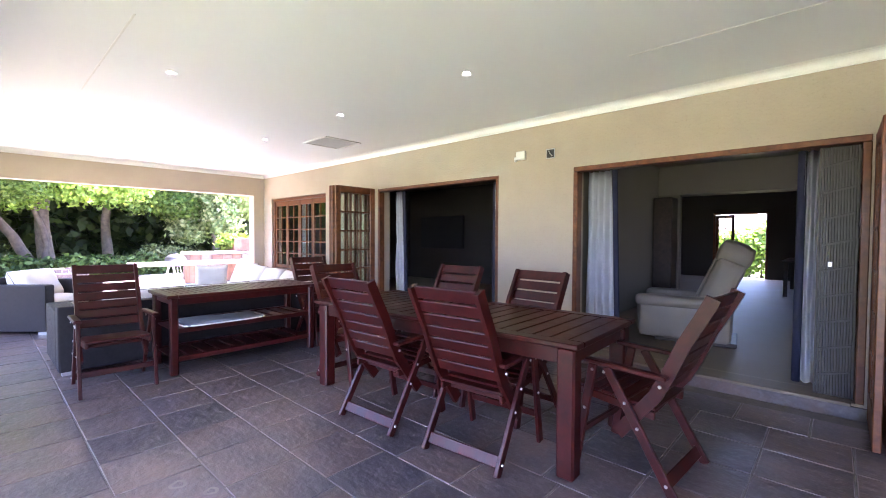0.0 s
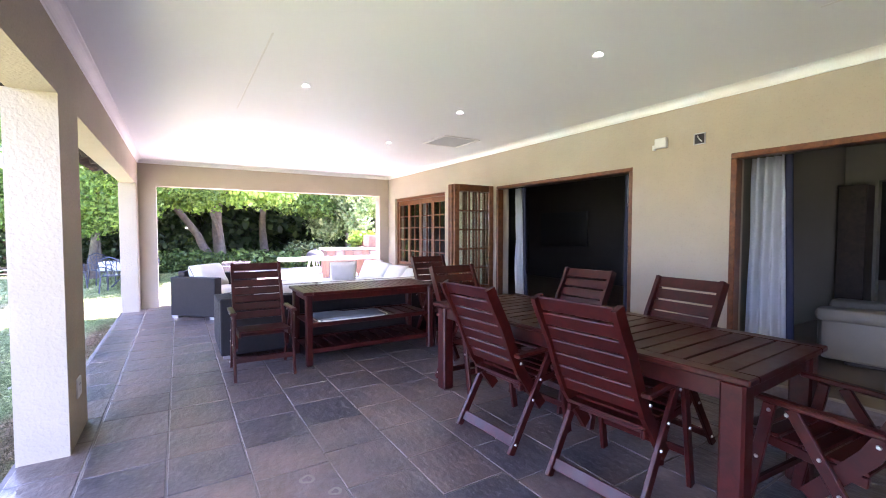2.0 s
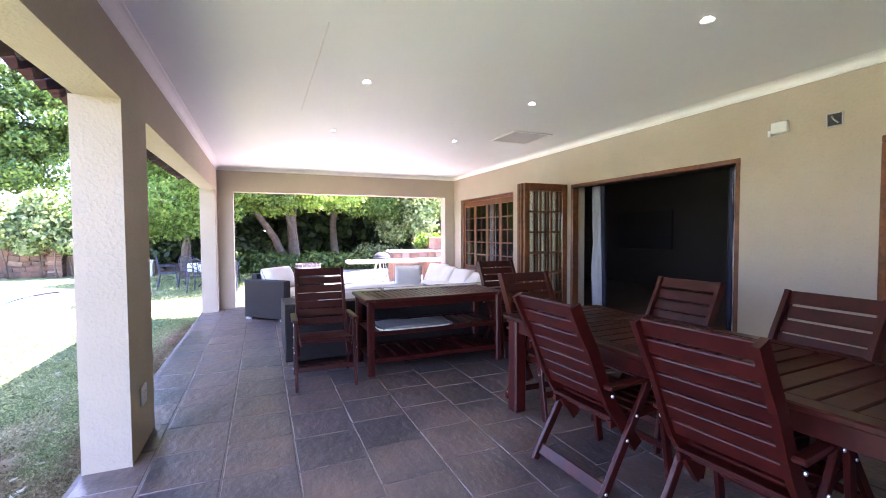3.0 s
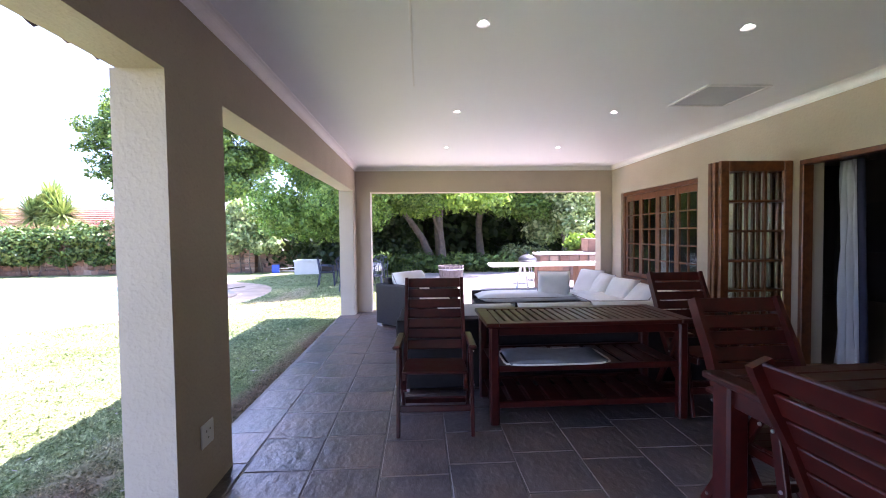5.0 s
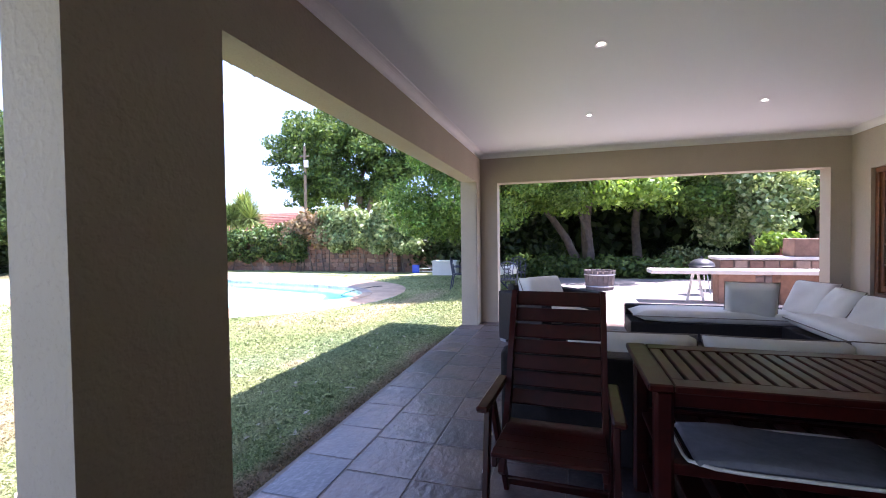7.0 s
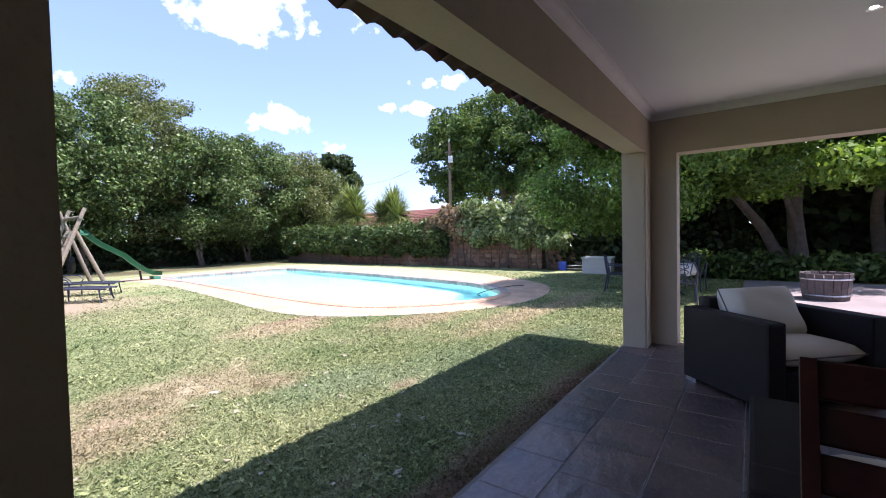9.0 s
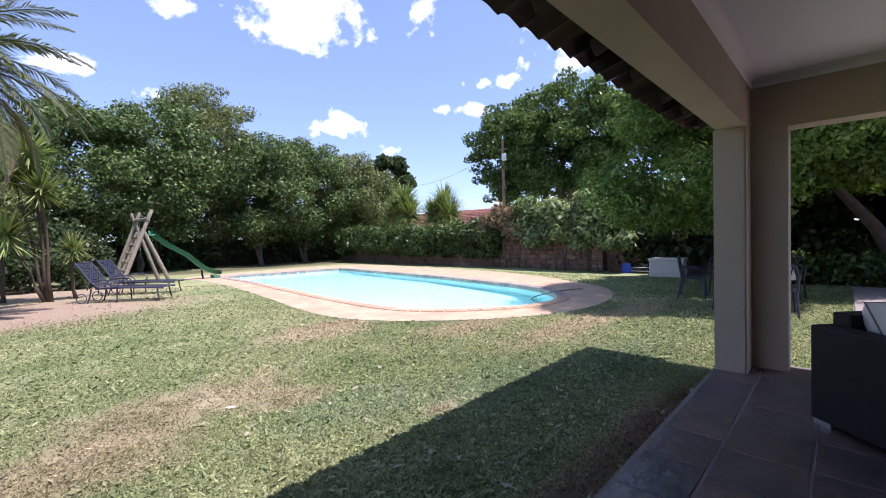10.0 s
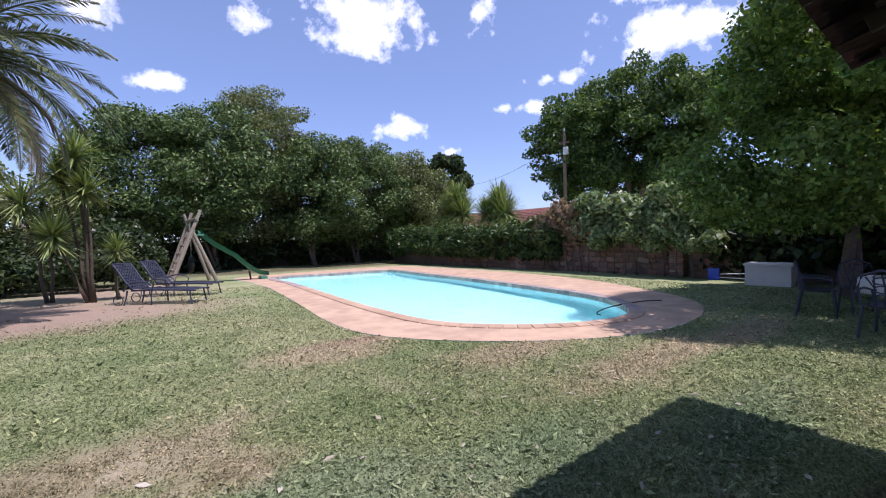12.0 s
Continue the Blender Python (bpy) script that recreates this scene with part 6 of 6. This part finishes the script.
for dy in (-0.17, 0.17):
    part("trestle_leg", bar(B(), (0.0, -0.80 + dy * 0.3, 0.655), (0.0, -0.80 + dy, 0.0), 0.05, 0.05), M_WHITEPLASTIC, bench, "pale painted trestle leg")
for y in (-0.05, 1.1, 2.2):
    part("pier", box(B(), -0.2, 0.2, y - 0.35, y + 0.35, 0.0, 0.659, 0.01), M_STONEWALL, bench)
grill = thing("kettle_barbecue", pose(-14.3, 4.37, G), "black kettle barbecue on three legs", "barbecue")
bm = B()
bmesh.ops.create_uvsphere(bm, u_segments=24, v_segments=12, radius=0.28, matrix=Matrix.Translation((0, 0, 0.72)) @ Matrix.Diagonal((1, 1, 0.72, 1)))
bmesh.ops.bisect_plane(bm, geom=bm.verts[:] + bm.edges[:] + bm.faces[:], plane_co=(0, 0, 0.725), plane_no=(0, 0, 1), clear_outer=True)
part("bowl", bm, M_DARKPLASTIC, grill, "", True)
bm = B()
bmesh.ops.create_uvsphere(bm, u_segments=24, v_segments=12, radius=0.29, matrix=Matrix.Translation((0, 0, 0.735)) @ Matrix.Diagonal((1, 1, 0.68, 1)))
bmesh.ops.bisect_plane(bm, geom=bm.verts[:] + bm.edges[:] + bm.faces[:], plane_co=(0, 0, 0.735), plane_no=(0, 0, -1), clear_outer=True)
lid = part("lid", bm, M_DARKPLASTIC, grill, "", True)
part("handle", tube(B(), [(-0.06, 0, 0.93), (-0.05, 0, 0.98), (0.05, 0, 0.98), (0.06, 0, 0.93)], 0.012, 6), M_DARKPLASTIC, lid)
for k in range(3):
    a = k * math.tau / 3 + 0.5
    part("leg", rod(B(), (0.16 * math.cos(a), 0.16 * math.sin(a), 0.58), (0.30 * math.cos(a), 0.30 * math.sin(a), 0), 0.013), M_STEEL, grill)
braai = thing("stone_counter", pose(-15.3, 6.4, G), "low rough stone counter with a pale slab top", "counter")
part("body", box(B(), -0.35, 0.35, -1.45, 2.2, 0.0, 0.86, 0.02), M_MORTAR, braai)
part("slab", box(B(), -0.42, 0.42, -1.5, 2.25, 0.861, 0.94, 0.012), M_SLAB, braai)
part("chimney_block", box(B(), -0.3, 0.35, 0.2, 2.0, 0.941, 1.4, 0.03), M_STONEWALL, braai)
rs = random.Random(5)
for i in range(11):
    for j in range(4):
        y0, z0 = -1.44 + i * 0.33, 0.02 + j * 0.21
        part("stone", box(B(), 0.351, 0.38 + rs.uniform(0, 0.02), y0 + 0.01, y0 + 0.32 - rs.uniform(0, 0.04), z0 + 0.008, z0 + 0.2 - rs.uniform(0, 0.02), 0.015), M_STONEWALL, braai)
pot = thing("flower_pot", pose(-16.9, 7.1, G), "terracotta pot on a stone plinth", "flower pot")
part("plinth", box(B(), -0.25, 0.25, -0.6, 0.6, 0, 0.85, 0.02), M_STONEWALL, pot)
part("pot", rod(B(), (0, 0, 0.851), (0, 0, 1.15), 0.13, 0.18, 20), M_FARROOF, pot)

# ---- eave: tiles, rafters and battens ----
def tile_mesh(name, seed):
    """A roll-profile clay tile, its nose towards -y, hollow side down."""
    rnd = random.Random(seed)
    bm = B()
    prof = []
    for i in range(9):
        s = i / 8
        prof.append((s * 0.22 - 0.11, 0.045 * math.sin(s * math.pi) ** 1.3 if s < 0.62 else 0.045 * math.sin(0.62 * math.pi) ** 1.3 * (1 - (s - 0.62) / 0.38)))
    rows = [[bm.verts.new((x + rnd.uniform(-0.002, 0.002), y, z + rnd.uniform(-0.002, 0.002) - 0.02 * (y > 0))) for x, z in prof] for y in (-0.2, 0.2)]
    for i in range(8):
        bm.faces.new((rows[0][i], rows[0][i + 1], rows[1][i + 1], rows[1][i]))
    bmesh.ops.solidify(bm, geom=bm.faces[:], thickness=0.016)
    return mesh_of(name, bm, M_ROOFTILE, False)


eave = tagged(thing("eave", pose(0, 0, 0), "dark underside of the tiled eave with rafters", "eave"), kind="structure")
tiles = [tile_mesh("eave_tile", k) for k in range(4)]
slope = math.degrees(math.atan2(3.0, 8.98))
ri = random.Random(9)
for r in range(3):
    for i in range(64):
        x = -9.6 + i * 0.21
        o = new("eave_tile", tiles[(i * 3 + r) % 4])
        o.parent = eave
        o.matrix_world = pose(x, -0.72 + r * 0.33, 2.545 + r * 0.33 * 0.334 + ri.uniform(-0.006, 0.006), slope + ri.uniform(-1, 1), 0, ri.uniform(-1.2, 1.2))
for i in range(19):
    x = -9.5 + i * 0.7
    part("rafter", bar(B(), (x, -0.72, 2.475), (x, -0.44, 2.475 + 0.28 * 0.334), 0.05, 0.10, (1, 0, 0), 0.004), M_ROOFWOOD, eave)
for y in (-0.66, -0.52):
    part("batten", box(B(), -9.6, X_EAST + 0.9, y - 0.02, y + 0.02, 2.53 + (y + 0.72) * 0.334, 2.555 + (y + 0.72) * 0.334), M_ROOFWOOD, eave)

# ---- boundary wall stones, nearest stretch as pieces ----
def stone_mesh(seed, w, h, d):
    rnd = random.Random(seed)
    bm = box(B(), 0, d, -w / 2, w / 2, -h / 2, h / 2, 0.02)
    for v in bm.verts:
        v.co += Vector((rnd.uniform(-0.012, 0.014), rnd.uniform(-0.018, 0.018), rnd.uniform(-0.016, 0.016)))
    return mesh_of("stone", bm, M_STONEWALL)


stones = [stone_mesh(k, w, h, 0.08) for k, (w, h) in enumerate(((0.34, 0.17), (0.26, 0.19), (0.42, 0.16), (0.22, 0.15), (0.30, 0.20)))]
rw = random.Random(12)
count = 0
for j in range(7):
    y = -19.0 + rw.uniform(0, 0.2)
    while y < -4.6:
        k = rw.randrange(5)
        w = (0.34, 0.26, 0.42, 0.22, 0.30)[k] + 0.03
        if not (-6.85 < y < -6.25) and count < 300:
            o = new("stone", stones[k])
            o.parent = wall
            o.matrix_world = pose(-20.655, y + w / 2, G + 0.1 + j * 0.205, rw.uniform(-14, 14), 0, rw.uniform(-4, 4))
            count += 1
        y += w
bm = box(B(), 0, 0.40, -0.105, 0.105, -0.034, 0.034, 0.006)
brick = mesh_of("brick", bm, M_STONEWALL)
for k in range(15):
    for s in (0, 1):
        o = new("brick", brick)
        o.parent = wall
        o.matrix_world = pose(-20.64, -6.66 + s * 0.22 + 0.1 * (k % 2) * 0.2, G + 0.04 + k * 0.077)

# ---- pool coping ----
coping = tagged(thing("pool_coping", pose(0, 0, 0), "weathered brick coping round the pool edge", "pool edge"), kind="structure")
cop = [mesh_of("coping_brick", box(B(), -0.108, 0.108, -0.14, 0.14, -0.11, 0.022, 0.01), mm) for mm in (M_COPING, M_PAVE)]
dist, loop = 0.0, POOL + [POOL[0]]
for a, b in zip(loop, loop[1:]):
    L = math.hypot(b[0] - a[0], b[1] - a[1])
    ang = math.degrees(math.atan2(b[1] - a[1], b[0] - a[0]))
    while dist < L:
        t = dist / L
        nx, ny = (b[1] - a[1]) / L, -(b[0] - a[0]) / L
        px, py = a[0] + (b[0] - a[0]) * t, a[1] + (b[1] - a[1]) * t
        o = new("coping_brick", cop[1 if px > -12.9 and py > -14 else 0])
        o.parent = coping
        o.matrix_world = pose(a[0] + (b[0] - a[0]) * t - nx * 0.1, a[1] + (b[1] - a[1]) * t - ny * 0.1, G + 0.012, 0, 0, ang)
        dist += 0.225
    dist -= L

# ---- grass tufts and fallen leaves near the patio ----
BARE = ((-4.6, -0.62, 3.2, 0.22), (-7.6, -0.58, 1.6, 0.16), (-5.1, -3.9, 1.2, 0.7), (-4.2, -3.2, 1.1, 0.7), (-5.9, -3.3, 0.5, 0.3), (-6.6, -2.05, 0.25, 0.12), (-3.6, -1.2, 1.3, 0.28), (-6.0, -0.7, 2.6, 0.18), (-3.6, -12.4, 3.6, 2.6), (-2.5, -14.5, 4.5, 4.0))


def lumps(gg, xs, ys, cell):
    """Smooth random field from 0 to 1 over the lawn, for clumps of growth."""
    f = gg.random((160, 160))
    u, v = (xs + 30) / cell % 159, (ys + 30) / cell % 159
    i, j = u.astype(int), v.astype(int)
    a, b = u - i, v - j
    return (f[i, j] * (1 - a) + f[i + 1, j] * a) * (1 - b) + (f[i, j + 1] * (1 - a) + f[i + 1, j + 1] * a) * b


def tufts(name, n, area, size, mat, label, category, seed, up=1.3, thin=0.4, fade=0.0):
    gg = np.random.default_rng(seed)
    xs = gg.uniform(area[0], area[1], n)
    ys = area[3] + (area[2] - area[3]) * gg.random(n) ** 1.25
    odd = np.zeros(n, bool)
    for (ax, ay), (bx, by) in zip(PAVE, PAVE[1:] + PAVE[:1]):
        if ay != by:
            odd ^= ((ay > ys) != (by > ys)) & (xs < (bx - ax) * (ys - ay) / (by - ay) + ax)
    keep = ~odd & ((ys < -0.46) | (xs < -9.2))
    if fade:
        rim = np.minimum(np.minimum(xs - area[0], area[1] - xs), ys - area[2])
        keep &= gg.random(n) < np.clip(rim / fade, 0, 1)
    lm = lumps(gg, xs, ys, 0.23) * 0.6 + lumps(gg, xs, ys, 0.09) * 0.4
    keep &= gg.random(n) < 0.45 + 1.1 * lm
    for bx, by, brx, bry in BARE:
        keep &= (((xs - bx) / brx) ** 2 + ((ys - by) / bry) ** 2 > 0.2 + 1.2 * lm) | ((gg.random(n) < 0.8) & (lm > (0.32 if size < 0.016 else 0.70)))
    xs, ys, lm = xs[keep], ys[keep], lm[keep]
    n = len(xs)
    s = size * (0.5 + gg.random(n))
    c = np.stack([xs, ys, G + s * 0.3 + 0.012 * lm * (up < 2)], 1)
    nr = gg.normal(size=(n, 3)) + np.array([0, 0, up])
    nr /= np.linalg.norm(nr, axis=1)[:, None]
    u = np.cross(nr, gg.normal(size=(n, 3)))
    u /= np.linalg.norm(u, axis=1)[:, None]
    v = np.cross(nr, u)
    s = s[:, None]
    co = np.stack([c - u * s, c + v * s * thin, c + u * s, c - v * s * thin], 1).reshape(-1, 3)
    me = bpy.data.meshes.new(name)
    me.vertices.add(4 * n)
    me.vertices.foreach_set("co", co.astype(np.float32).ravel())
    me.loops.add(4 * n)
    me.loops.foreach_set("vertex_index", np.arange(4 * n, dtype=np.int32))
    me.polygons.add(n)
    me.polygons.foreach_set("loop_start", np.arange(0, 4 * n, 4, dtype=np.int32))
    me.polygons.foreach_set("loop_total", np.full(n, 4, dtype=np.int32))
    me.update(calc_edges=True)
    me.materials.append(mat)
    return tagged(new(name, me), label, category, kind="stuff")


M_LITTER = foliage("fallen_leaves", (0.30, 0.26, 0.18), (0.55, 0.50, 0.40), 0.7, 0.1)
tufts("grass", 430000, (-11.5, -0.5, -6.5, -0.46), 0.0082, M_GRASS, "short broad-leaved lawn grass with dry blades", "grass", 78, 1.0, 0.5, 3.0)
tufts("grass", 420000, (-14.5, 0.5, -11.5, -0.46), 0.0120, M_GRASS, "short lawn grass stretching to the pool paving", "grass", 79, 1.1, 0.42, 2.0)
tufts("grass", 90000, (-18.5, 2.5, -16.0, -1.0), 0.03, M_GRASS, "sparse lawn grass at the garden's edge", "grass", 82, 1.4, 0.3)
tufts("grass", 45000, (-18.5, -9.2, -1.0, 0.58), 0.02, M_GRASS, "shaded lawn grass by the terrace", "grass", 81, 1.4, 0.3)
tufts("fallen_leaves", 420, (-8.0, -1.5, -1.15, -0.46), 0.022, M_LITTER, "pale fallen leaves along the slab edge", "leaves", 83, 3.0)
tufts("fallen_leaves", 260, (-9.5, -2.5, -3.6, -0.46), 0.035, M_LITTER, "scattered pale fallen leaves on the lawn", "leaves", 80, 3.0)

# ---- slate flags ----
def flag_mesh(seed, w, d):
    rnd = random.Random(seed)
    bm = box(B(), -w / 2, w / 2, -d / 2, d / 2, -0.014, 0.0, 0.004)
    for v in bm.verts:
        if v.co.z > -0.008:
            v.co.z += rnd.uniform(-0.0015, 0.0)
        v.co.x += rnd.uniform(-0.003, 0.003)
        v.co.y += rnd.uniform(-0.003, 0.003)
    return mesh_of("flag", bm, M_SLATE)


FX, FY = 0.43, 0.416
flags = [flag_mesh(k, FX - 0.009, FY - 0.009) for k in range(5)]
edge_flags = [flag_mesh(50 + k, FX - 0.009, 0.335 - 0.009) for k in range(3)]
far_flags = []
rf = random.Random(21)
for r in range(13):
    off = rf.choice((0.0, 0.0, 0.215, 0.11))
    y = -0.258 if r == 0 else -0.085 + (r - 0.5) * FY
    if y > Y_WALL - 0.1:
        continue
    for i in range(30):
        x = -9.0 + off + i * FX
        if x > X_EAST - 0.2 or x < -9.0:
            continue
        if -8.5 < x < 0.9 and y < 4.3 and len(far_flags) < 5000:
            o = new("flag", edge_flags[i % 3] if r == 0 else flags[(i * 7 + r) % 5])
            o.parent = floor
            o.matrix_world = pose(x, y, -0.0005 * (i % 3))
        else:
            far_flags.append((x, y, r))
bm = B()
for x, y, r in far_flags:
    h = (0.335 if r == 0 else FY) / 2 - 0.006
    box(bm, x - FX / 2 + 0.006, x + FX / 2 - 0.006, y - h, y + h, -0.014, -0.0005)
o = tagged(part("flags", bm, M_SLATE, floor), kind="stuff")
